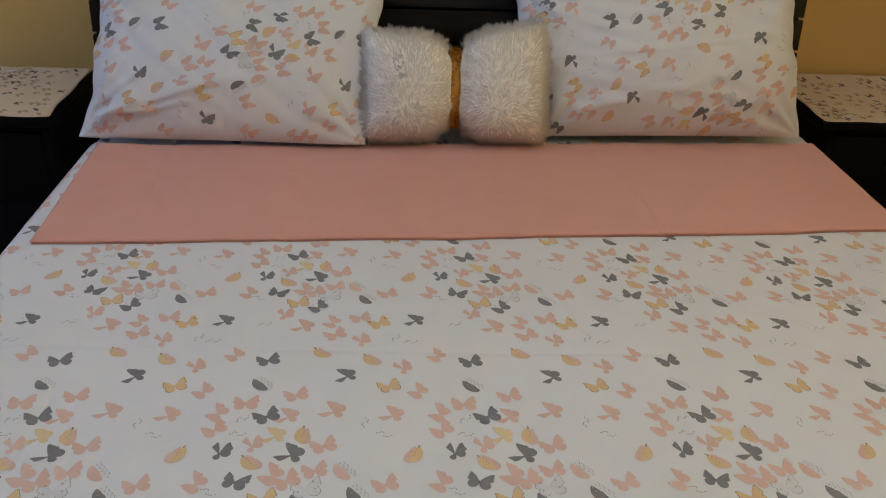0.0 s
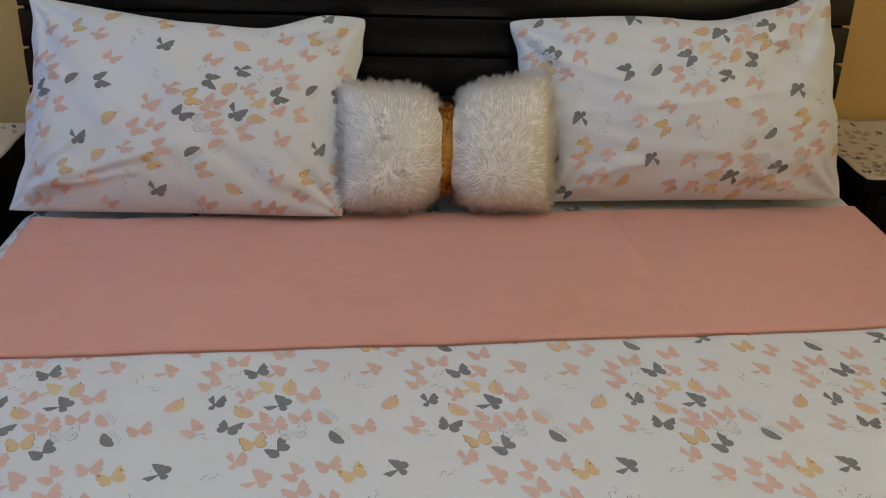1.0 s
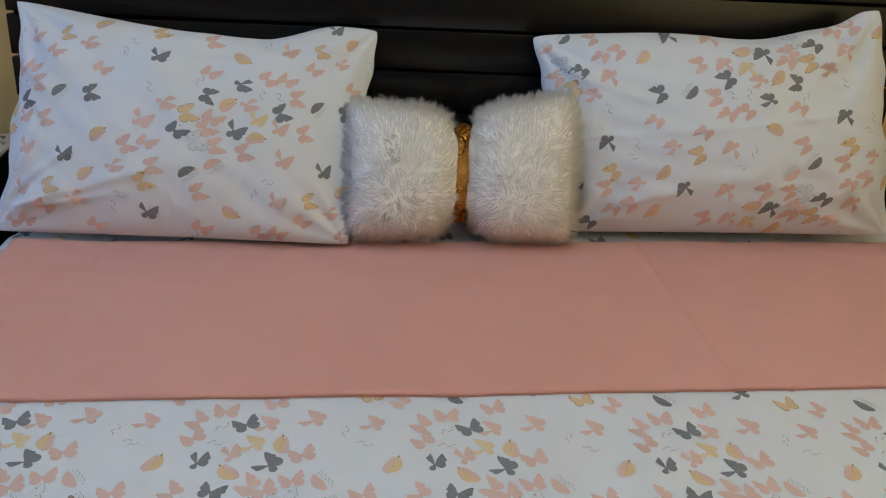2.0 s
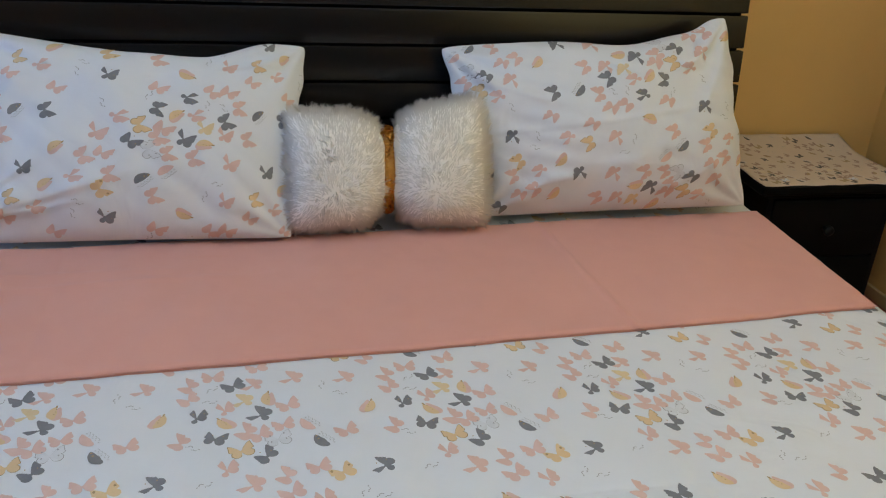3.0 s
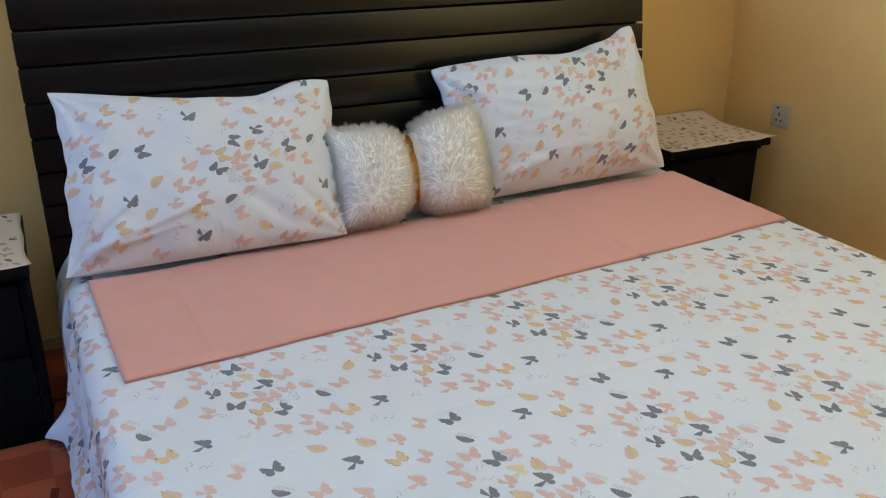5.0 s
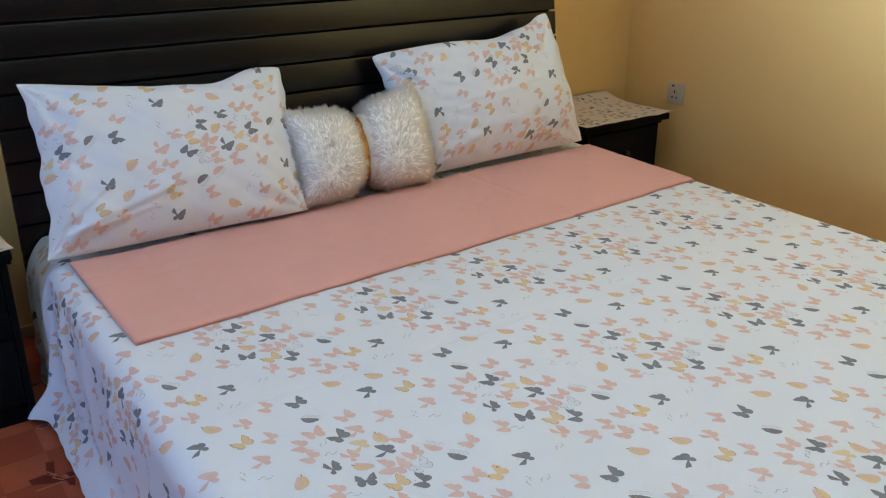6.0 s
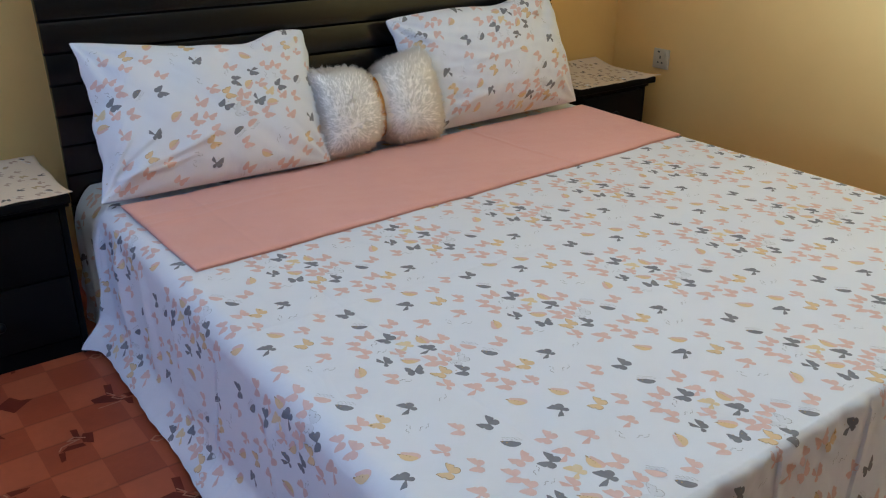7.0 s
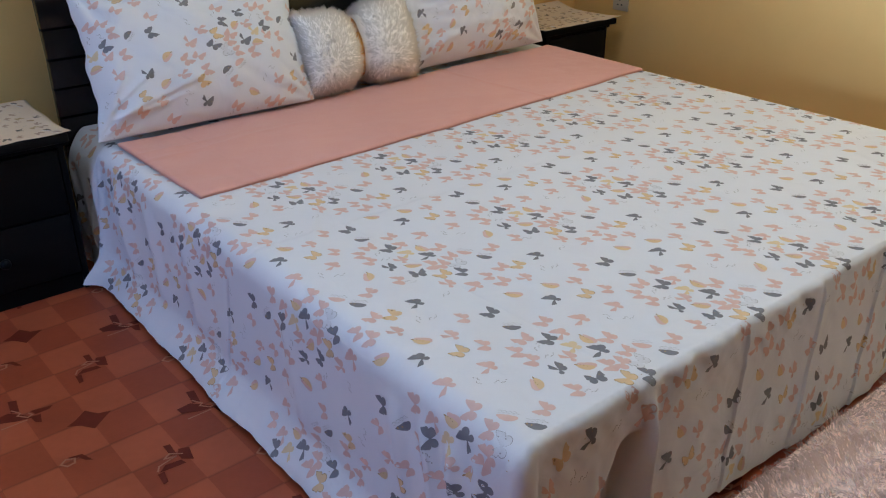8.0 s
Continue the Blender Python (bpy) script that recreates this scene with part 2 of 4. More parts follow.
# a fore wing's reach from its trailing edge, round the scalloped hem, to its tip and leading edge
FORE_AT = (-0.92, -0.80, -0.64, -0.42, -0.2, 0.0, 0.25, 0.42, 0.56, 0.68, 0.82, 1.0)
FORE_REACH = (0.10, 0.52, 0.76, 0.86, 0.84, 0.90, 0.95, 1.06, 1.07, 0.92, 0.55, 0.15)


def outline(th, r):
    """A flat figure round its middle, reaching r at each of the angles th."""
    n = len(th)
    ring = np.stack([r * np.cos(th), r * np.sin(th)], 1)
    pts = np.concatenate([[[0, 0]], ring * 0.5, ring])
    k = np.arange(n)
    j = (k + 1) % n
    tri = [(0, 1 + a, 1 + b) for a, b in zip(k, j)]
    tri += [f for a, b in zip(k, j) for f in ((1 + a, 1 + n + a, 1 + n + b), (1 + a, 1 + n + b, 1 + b))]
    return pts, tri


def wings_figure(wings, grow=0.0, n=120):
    """Two pointed fore wings and two round hind wings that meet at the body, set round the middle of the whole figure."""
    th = np.linspace(0, 2 * np.pi, n, endpoint=False)
    r = np.full(n, 0.0026)
    front = (wings[0][0] + wings[1][0]) / 2
    for k, (deg, long, wide) in enumerate(wings):
        long, wide = long / 1000 + grow, wide / 1000 + grow
        f = (th - radians(deg) + np.pi) % (2 * np.pi) - np.pi
        half = math.asin(min(wide / (1.54 * long), 0.95)) / 0.6
        if k < 2:
            g = f / half * (1 if front > deg else -1) + 0.2
            petal = long * np.interp(g, FORE_AT, FORE_REACH, left=0, right=0)
        else:
            petal = 1.1 * long * np.clip(np.cos(np.clip(np.abs(f) / (1.02 * half), 0, 1) * np.pi / 2), 0, 1) ** 0.38
        r = np.maximum(r, petal)
    pts, tri = outline(th, r)
    return pts - (pts.max(0) + pts.min(0)) / 2, tri


def shape(table, size, n=44):
    """The same from (degrees, reach)."""
    th = np.linspace(0, 2 * np.pi, n, endpoint=False)
    deg, reach = zip(*sorted((a % 360, r) for a, r in table))
    return outline(th, np.interp(np.degrees(th), deg, reach, period=360) * size)


def blob(cx, cy, rx, ry, turn=0.0, n=8):
    th = np.linspace(0, 2 * np.pi, n, endpoint=False)
    p = np.stack([rx * np.cos(th), ry * np.sin(th)], 1)
    c, s = math.cos(turn), math.sin(turn)
    p = p @ np.array([[c, s], [-s, c]]) + (cx, cy)
    return np.concatenate([[[cx, cy]], p]), [(0, 1 + k, 1 + (k + 1) % n) for k in range(n)]


def arc(cx, cy, r, a0, a1, w, n=7):
    th = np.radians(np.linspace(a0, a1, n))
    dirs = np.stack([np.cos(th), np.sin(th)], 1)
    pts = np.concatenate([dirs * (r - w / 2), dirs * (r + w / 2)]) + (cx, cy)
    return pts, [f for k in range(n - 1) for f in ((k, n + k, n + k + 1), (k, n + k + 1, k + 1))]


SPAN = 0.0415
# a folded wing seen from the side, its tip to the upper right
FOLDED = [(42, .49), (60, .41), (99, .33), (144, .34), (187, .40), (209, .45), (222, .42), (230, .33), (238, .18), (262, .11), (310, .09), (5, .11), (24, .20), (34, .38)]
UNDER = [(30, .48), (55, .30), (90, .26), (150, .36), (190, .44), (215, .50), (238, .47), (255, .36), (275, .26), (310, .20), (345, .20), (12, .32)]


# material slots of a print: grey, salmon, ochre, brown line, pale line, lace, pale ochre
INKS = (GREY, PINK, GOLD, BROWN, PALE, LACE, PALEGOLD)
# grey, salmon and ochre browned, the ochre bounce light put into the inks
BOUNCE_INKS = (material("bounce_tinted_grey_print", (0.16, 0.14, 0.12), 0.9, scale=60, spec=0.2), material("bounce_tinted_salmon_print", (0.46, 0.33, 0.25), 0.9, scale=60, spec=0.2),
              material("bounce_tinted_ochre_print", (0.48, 0.36, 0.20), 0.9, scale=60, spec=0.2), BROWN, PALE, LACE, PALEGOLD)


def side_layers(ink):
    """A butterfly with folded wings: a dark or salmon one with a lace hem, or an ochre one over a salmon wing."""
    s = SPAN
    if ink == 2:
        under = shape(UNDER, s * 0.86)
        layers = [(under[0] + (0.03 * s, -0.07 * s), under[1], 1, 0), (*shape(FOLDED, s * 0.86), 2, 1)]
        layers += [(*blob(0.32 * s, 0.25 * s, 0.085 * s, 0.035 * s, 0.75), 3, 2)]
        layers += [(*blob(x * s, y * s, 0.024 * s, 0.020 * s), 3, 2) for x, y in ((0.20, 0.13), (0.08, 0.04), (-0.06, -0.02))]
        return layers
    layers = [(*shape(FOLDED, s * 0.92), ink, 0)]
    for k in range(5):
        x, y = (0.36 - 0.13 * k) * s, (0.13 - 0.13 * k) * s
        layers.append((*blob(x, y, 0.075 * s, 0.055 * s, 0.75), 5, 1))
        layers.append((*blob(x, y, 0.020 * s, 0.016 * s), 4, 2))
        if k < 4:
            layers.append((*arc(x + 0.02 * s, y - 0.05 * s, 0.085 * s, 210, 360, 0.018 * s), 4, 2))
    if ink == 0:
        layers += [(*blob(x * s, y * s, 0.035 * s, 0.045 * s, 0.7), 3, 2) for x, y in ((0.24, 0.24), (0.08, 0.16))]
    return layers


def motifs():
    """Every figure of one repeat: place, turn, and its layers of (points, triangles, ink, height)."""
    out = []
    for rows, wings, ink in ((GREY_SPREAD, SPREAD, 0), (GREY_FLYING, FLYING, 0), (GREY_TURNED, TURNED, 0), (GREY_SWOOP, SWOOP, 0), (GOLD_LINED, SPREAD, 2), (GOLD_SPREAD, SPREAD, 2),
                             (GOLD_FLYING, FLYING, 6), (PINK_SPREAD, SPREAD, 1), (PINK_FLYING, FLYING, 1), (PINK_TURNED, TURNED, 1), (PINK_SWOOP, SWOOP, 1)):
        for k, (u, v, turn) in enumerate(rows):
            far = 1 + 0.05 * math.sin(7.3 * u + v)
            turned = [(deg + turn, long * far, wide * far) for deg, long, wide in wings]
            layers = [(*wings_figure(turned), ink, 0.2 * (k % 4))]
            if rows is GOLD_LINED:
                layers = [(*wings_figure(turned, 0.0004), 3, -1), (*wings_figure(turned, -0.0009), ink, 0)]
            elif rows is GOLD_SPREAD:
                layers += [(*blob(0.015 * math.cos(radians(a)), 0.015 * math.sin(radians(a)), 0.0026, 0.002), 3, 1) for a in (95, -45)]
            elif ink == 0 and k == 0:
                layers += [(*blob(0.010 * math.cos(radians(a + turn)), 0.010 * math.sin(radians(a + turn)), 0.0014, 0.0009), 3, 1) for a in (70, -38)]
            out.append((u / 1000, v / 1000, radians(90), layers))
    for rows, ink, flip in ((GREY_SIDE, 0, 1), (PINK_SIDE, 1, 1), (GOLD_SIDE, 2, 1), (GOLD_BACK, 2, -1)):
        for u, v, turn in rows:
            layers = [(pts * (1, flip), tri if flip > 0 else [t[::-1] for t in tri], kind, high) for pts, tri, kind, high in side_layers(ink)]
            out.append((u / 1000, v / 1000, radians(turn + 90), layers))
    for u, v, turn in OUTLINED:
        turned = [(deg + turn, 1.12 * long, 1.1 * wide) for deg, long, wide in SPREAD]
        layers = [(*wings_figure(turned), 4, -1), (*wings_figure(turned, -0.0011), 5, 0)]
        layers += [(*blob(0.013 * math.cos(radians(d)), 0.013 * math.sin(radians(d)), 0.0017, 0.0013), 4, 1) for d, _, _ in turned]
        out.append((u / 1000, v / 1000, radians(90), layers))
    for u, v, turn in SPECKS:
        layers = [(*arc(0, 0, 0.0036, 20, 190, 0.0012), 4, 0), (*arc(0.0095, -0.001, 0.0030, 200, 340, 0.0011), 4, 0), (*blob(0.0045, -0.004, 0.0013, 0.0010), 4, 0),
                  (*blob(0.0145, 0.001, 0.0014, 0.0011), 4, 0), (*blob(-0.0065, -0.001, 0.0013, 0.0011), 4, 0)]
        out.append((u / 1000, v / 1000, radians(turn), layers))
    return out


MOTIFS = motifs()


def print_on(name, F, parent, inside, u_range, v_range, turn=0.0, origin=(0, 0), lift=0.0005, size=1.0, inks=INKS):
    """Lays the repeat over a cloth F(u, v). turn: quarter turns of the fabric; origin: where the repeat begins; size: of the figures and the repeat; inside(u, v): where cloth is."""
    c, s = math.cos(turn), math.sin(turn)
    V, T, M, count = [], [], [], 0
    reach = max(u_range[1] - u_range[0], v_range[1] - v_range[0]) + 0.8
    ni, nj = int(reach / REPEAT_U / size) + 2, int(reach / REPEAT_V / size) + 2
    H = []
    for i in range(-ni, ni + 1):
        for j in range(-nj, nj + 1):
            for mu, mv, a, layers in MOTIFS:
                fu, fv = (mu + i * REPEAT_U) * size, (mv + j * REPEAT_V) * size
                cu, cv = origin[0] + c * fu - s * fv, origin[1] + s * fu + c * fv
                if not (u_range[0] < cu < u_range[1] and v_range[0] < cv < v_range[1]):
                    continue
                ca, sa = math.cos(a + turn), math.sin(a + turn)
                for pts, tri, ink, high in layers:
                    p = size * pts @ np.array([[ca, sa], [-sa, ca]]) + (cu, cv)
                    if not np.all(inside(p[:, 0], p[:, 1])):
                        continue
                    V.append(p)
                    H.append(np.full(len(p), lift + high * 0.00016))
                    T.append(np.array(tri) + count)
                    M += [ink] * len(tri)
                    count += len(p)
    P, Hh = np.concatenate(V), np.concatenate(H)
    n = normals(F, P[:, 0], P[:, 1])
    ob = raw(name, F(P[:, 0], P[:, 1]) + n * Hh[:, None], np.concatenate(T), inks, parent, "butterflies printed in grey, salmon and ochre", index=M)
    return tagged(ob, kind="stuff")


# ---------------------------------------------------------------- the room
EAST, NORTH, SOUTH, TOP, GROUND = 1.63, 1.205, -6.0, 2.6, 0.028
tagged(part("floor", box(WEST - 0.2, EAST + 0.2, SOUTH - 0.2, NORTH + 0.2, GROUND - 0.1, GROUND), FLOOR),
       "red-brown checked vinyl floor with dark woven-look motifs", "floor", kind="structure")
tagged(part("wall_north", box(WEST - 0.2, EAST + 0.2, NORTH, NORTH + 0.2, 0, TOP), WALL), "matt ochre yellow painted wall behind the bed", "wall", kind="structure")
tagged(part("wall_east", box(EAST, EAST + 0.2, SOUTH, NORTH, 0, TOP), WALL), "matt ochre yellow painted wall beside the bed", "wall", kind="structure")
tagged(part("wall_south", box(WEST - 0.2, EAST + 0.2, SOUTH - 0.2, SOUTH, 0, TOP), FARWALL), "plain grey wall out of view, coloured to cool the bounced light", "wall", kind="structure")
bm = bmesh.new()
cuts = [SOUTH] + [y for span in sorted(WINDOWS) for y in span] + [NORTH]
for k, (y0, y1) in enumerate(zip(cuts, cuts[1:])):
    if k % 2 == 0:
        box(WEST - 0.2, WEST, y0, y1, 0, TOP, bm=bm)
    else:
        box(WEST - 0.2, WEST, y0, y1, 0, WIN_Z[0], bm=bm)
        box(WEST - 0.2, WEST, y0, y1, WIN_Z[1], TOP, bm=bm)
tagged(part("wall_west", bm, WALL), "matt ochre yellow painted wall with a window opening", "wall", kind="structure")
tagged(part("ceiling", box(WEST - 0.2, EAST + 0.2, SOUTH - 0.2, NORTH + 0.2, TOP, TOP + 0.1), CEILING), "plain white painted ceiling", "ceiling", kind="structure")
tagged(part("baseboard_east", box(EAST - 0.014, EAST - 0.0005, SOUTH + 0.02, NORTH - 0.02, GROUND + 0.001, GROUND + 0.04, 0.004), SKIRT), "low ochre painted skirting along the wall", "skirting", kind="structure")
tagged(part("baseboard_north", box(WEST + 0.02, EAST - 0.02, NORTH - 0.014, NORTH - 0.0005, GROUND + 0.001, GROUND + 0.04, 0.004), SKIRT), "low ochre painted skirting behind the bed", "skirting", kind="structure")
for k, (y0, y1) in enumerate(WINDOWS):
    win = tagged(empty("window_%d" % (k + 1), (WEST - 0.1, y0, WIN_Z[0])), "plain white framed window letting in daylight", "window", kind="structure")
    for ya, yb, za, zb in ((y0, y0 + 0.04, *WIN_Z), (y1 - 0.04, y1, *WIN_Z), (y0 + 0.04, y1 - 0.04, WIN_Z[0], WIN_Z[0] + 0.04), (y0 + 0.04, y1 - 0.04, WIN_Z[1] - 0.04, WIN_Z[1])):
        part("frame", box(WEST - 0.14, WEST - 0.09, ya, yb, za, zb, 0.003), FRAMEWHITE, win)


# ---------------------------------------------------------------- bed
MID_X, BED_TOP = 0.0725, 0.44
XL, XR, YF, YH = -0.824, 0.985, -1.000, 0.915
R_EDGE = 0.048
bed = tagged(empty("bed", (MID_X, 0, 0)), "double bed of dark espresso wood with a slatted headboard", "bed")


def head_y(z):
    return 0.925 + 0.012 * (z - 0.65) / 0.1 * (z > 0.65) * 0.9 + 0.035 * max(z - 0.85, 0)


PITCH = 0.0855
z = 0.133
while z < 1.09:
    y0, y1 = head_y(z), head_y(z + PITCH)
    bm = box(-0.887, 0.978, -0.012, 0.012, 0.0015, PITCH - 0.0035, 0.0035)
    lean = math.atan2(y1 - y0, PITCH) - 0.02
    bm.transform(Matrix.Translation((0, y0 + 0.012, z)) @ Matrix.Rotation(-lean, 4, "X"))
    part("headboard_slat", bm, SLAT, bed, smooth=True, angle=40)
    z += PITCH
part("headboard_panel", box(-0.884, 0.975, 0.9505, 0.960, 0.14, 0.655), WOOD, bed)
bm = box(-0.884, 0.975, 0.0, 0.010, 0.0, 0.46)
bm.transform(Matrix.Translation((0, 0.9505, 0.656)) @ Matrix.Rotation(-math.atan2(0.062, 0.44), 4, "X"))
part("headboard_panel", bm, WOOD, bed)
part("headboard_rail", box(-0.887, 0.978, 1.02, 1.06, 1.16, 1.2, 0.006), SLAT, bed)
for x in (-0.80, 0.84):
    bm = box(x, x + 0.06, 0.99, 1.05, GROUND, 1.16, 0.004)
    part("headboard_post", bm, WOOD, bed)
    bm = box(x + 0.005, x + 0.055, 0.961, 0.992, 0.14, 0.62, 0.003)
    part("headboard_batten", bm, WOOD, bed)
part("side_rail", box(-0.80, -0.77, -0.95, 0.945, 0.08, 0.22, 0.004), WOOD, bed)
part("side_rail", box(0.92, 0.95, -0.95, 0.945, 0.08, 0.22, 0.004), WOOD, bed)
part("foot_rail", box(-0.80, 0.95, -0.958, -0.935, 0.045, 0.22, 0.004), WOOD, bed)
part("slat_base", box(-0.768, 0.918, -0.95, 0.94, 0.19, 0.215, 0.003), WOOD, bed)
for x in (-0.79, 0.87):
    part("leg", box(x, x + 0.06, -0.95, -0.89, GROUND, 0.08, 0.004), WOOD, bed)
tagged(part("mattress", box(XL + 0.01, XR - 0.01, YF + 0.05, YH - 0.01, 0.216, BED_TOP - 0.012, 0.04, 4), COTTON, smooth=True, angle=50),
       "thick white mattress hidden under the sheet", "mattress")


# the sheet: one cloth, flat on top, hanging on three sides
def top_z(x, y):
    edge = np.minimum(np.minimum(x - XL, XR - x), y - YF)
    soft = step(0.0, 0.12, edge)
    z = BED_TOP + 0.0022 * wob(x, y, 3, 0.55) * soft + 0.0010 * wob(x, y, 5, 0.16) * soft
    z = z - 0.0020 * hump(y + 0.185 + 0.02 * x, 0, 0.006) * step(-0.2, 0.1, 0.3 - x)
    z = z - 0.0012 * hump(x + 0.62 + 0.03 * y, 0, 0.005)
    for x0, y0, x1, y1, w, h in TOP_CREASES:
        long = math.hypot(x1 - x0, y1 - y0)
        cu, cv = (x1 - x0) / long, (y1 - y0) / long
        along, off = (x - x0) * cu + (y - y0) * cv, (y - y0) * cu - (x - x0) * cv
        off = off - 0.25 * along * (along - long)
        z = z + soft * h * np.exp(-(off / w) ** 2) * step(0, 0.08, along) * step(long, long - 0.08, along)
    return z


TOP_CREASES = [(-.80, -.42, -.52, -.20, .014, .0028), (-.81, -.50, -.48, -.42, .014, .0028), (-.79, -.30, -.60, -.03, .013, .0024), (.20, -.62, .72, -.46, .018, .002), (-.30, -.76, .10, -.62, .018, .0022),
               (.50, .02, .86, -.10, .018, .002), (-.22, -.10, .32, -.04, .018, .0016), (.60, -.92, .76, -.60, .015, .0022), (-.62, -.88, -.44, -.58, .016, .0022), (-.05, -.98, .02, -.78, .014, .0022),
               (-.34, -.98, -.26, -.80, .014, .0022), (.24, -.99, .30, -.80, .014, .002)]
LEFT_DROP, FOOT_DROP = 0.452, 0.372
PLEATS = ((-0.282, 0.035), (-0.012, 0.06), (0.24, 0.05), (0.52, 0.04))


def hang(d, s, nx, ny, bx, by, foot):
    """A place on the hanging part: d down from the edge, s along it, (nx, ny) outwards."""
    tight = R_EDGE * (1 - foot) + 0.013 * foot
    quarter = tight * np.pi / 2
    a = np.clip(d / tight, 0, np.pi / 2)
    below = np.clip(d - quarter, 0, None)
    t = below / 0.39
    out = tight * np.sin(a)
    z = top_z(bx, by) - tight * (1 - np.cos(a)) - below * ((0.985 - 0.06 * t) * (1 - foot) + (1.02 + 0.08 * step(-0.45, 0.1, s)) * foot)
    # side: soft folds, a flared hem on the floor, one stitched seam
    side = 0.014 * t + 0.050 * step(0.70, 1.0, t) + 0.008 * t * (1.25 - t) * wob(s, 0.25 * below, 21, 0.42) + 0.004 * t * wob(s, below, 22, 0.13)
    side = side - 0.010 * hump(s + 0.098 - 0.03 * t, 0, 0.0035) * step(0.05, 0.2, t) * step(1.0, 0.8, t)
    side = side + 0.016 * t * hump(s + 0.62 + 0.42 * t, 0, 0.05)
    for at, amp, wide in ((-0.955, 0.007, 0.012), (-0.90, 0.010, 0.016), (-0.83, 0.008, 0.020), (-0.74, 0.006, 0.018), (-0.38, 0.005, 0.03), (0.10, 0.006, 0.035), (0.33, 0.005, 0.03), (0.52, 0.007, 0.03)):
        side = side + 2.4 * amp * hump(s + 0.10 * (t - 0.3), at, wide) * step(0.0, 0.15, t) * step(0.95, 0.45, t)
    # head end: the hem flares to the floor, the cloth behind it bulges at the top and falls in below
    side = side + 0.028 * hump(s, 0.690, 0.030) * step(0.2, 1.0, t) + 0.012 * hump(s, 0.692, 0.012) * step(0, 0.2, t)
    end = step(0.698, 0.716, s)
    side = side + end * (0.016 * step(0.02, 0.12, d) - 0.05 * step(0.62, 1.0, t) + 0.007 * np.sin(s * 70 + 9 * t) * step(0.05, 0.2, d))
    # foot: ironed pleats and one deep tuck beside the corner
    front = 0.010 * t + 0.007 * t * wob(s, 0.3 * below, 31, 0.36) + 0.003 * t * wob(s, below, 32, 0.11)
    front = front + 0.0042 * wob(s, 0.4 * d, 33, 0.12) * hump(d, 0.035, 0.03) + 0.0022 * wob(s, d, 34, 0.05) * hump(d, 0.05, 0.05)
    for at, lean in PLEATS:
        past = s - at + lean * t
        lap = step(0.0, 0.06, t)
        front = front + lap * 0.0065 * step(-0.0014, 0.0014, past) * np.exp(-np.clip(past, 0, None) / 0.05)
        front = front + 0.006 * t * hump(past, 0.12, 0.05)
    tuck = step(-0.800, -0.780, s) * step(-0.570, -0.577, s + 0.02 * t)
    deep = step(0.0, 0.10, t - 0.16 - 0.45 * np.clip((-0.63 - s) / 0.10, 0, 1))
    front = front - 0.055 * tuck * deep + 0.026 * hump(s + 0.02 * t, -0.560, 0.011) * step(0.0, 0.25, t)
    front = front + 0.008 * hump(s, -0.69 - 0.02 * t, 0.012) * step(0.1, 0.4, t) + 0.010 * hump(s, -0.81, 0.012) * step(0.05, 0.5, t)
    out = out + (1 - foot) * side + foot * front
    z = z - 0.02 * end * (1 - foot) * step(0.0, 0.06, d) - 0.07 * t * foot * tuck
    z = np.maximum(z, GROUND + 0.004 + 0.002 * foot)
    return np.stack([bx + nx * out, by + ny * out, z], -1)


def sheet_at(u, v):
    """The sheet's place for fabric places: u across and v along the bed, both running on over the edges."""
    bx, by = np.clip(u, XL, XR), np.clip(v, YF, YH + 1)
    dl, dr, df = np.clip(XL - u, 0, None), np.clip(u - XR, 0, None), np.clip(YF - v, 0, None)
    on_foot = (df > 0).astype(float)
    nx = np.where(dl > 0, -1.0, np.where(dr > 0, 1.0, 0.0)) * (1 - on_foot)
    d = np.where(on_foot > 0, df, dl + dr)
    s = np.where(on_foot > 0, bx, by)
    p = hang(d, s, nx, -on_foot, bx, by, on_foot)
    flat = d <= 0
    p[flat] = np.stack([u, v, top_z(u, v)], -1)[flat]
    return p


def rows_down(total):
    q = R_EDGE * np.pi / 2
    return np.concatenate([np.linspace(0, q, 9), np.linspace(q, total, 34)[1:]])


sheet = tagged(empty("bedsheet", (MID_X, 0, BED_TOP)), "white cotton bedsheet printed with butterflies, hanging over the bed", "bedsheet")
us = np.concatenate([XL - rows_down(LEFT_DROP)[::-1], np.unique(np.concatenate([np.arange(XL + 0.009, XR - 0.006, 0.009), np.arange(-0.66, -0.58, 0.003)]).round(5)), XR + rows_down(LEFT_DROP)])
foot_u = np.concatenate([np.arange(XL, -0.60, 0.006), np.arange(-0.60, -0.53, 0.003), np.arange(-0.53, XR - 0.006, 0.006), [XR]] + [np.arange(at - lean - 0.008, at + 0.008, 0.0014) for at, lean in PLEATS])
foot_u = np.unique(foot_u.round(5))
vs = np.unique(np.concatenate([np.arange(YF, YH - 0.006, 0.009), np.arange(-0.215, -0.155, 0.003), np.arange(-0.12, -0.05, 0.002), np.arange(0.68, 0.76, 0.003), [YH]]).round(5))
va, fa = surface(sheet_at, us, vs)
vb, fb = surface(sheet_at, foot_u, YF - rows_down(FOOT_DROP)[::-1])
verts, faces = [va, vb], [fa, fb + len(va)]
count = len(va) + len(vb)
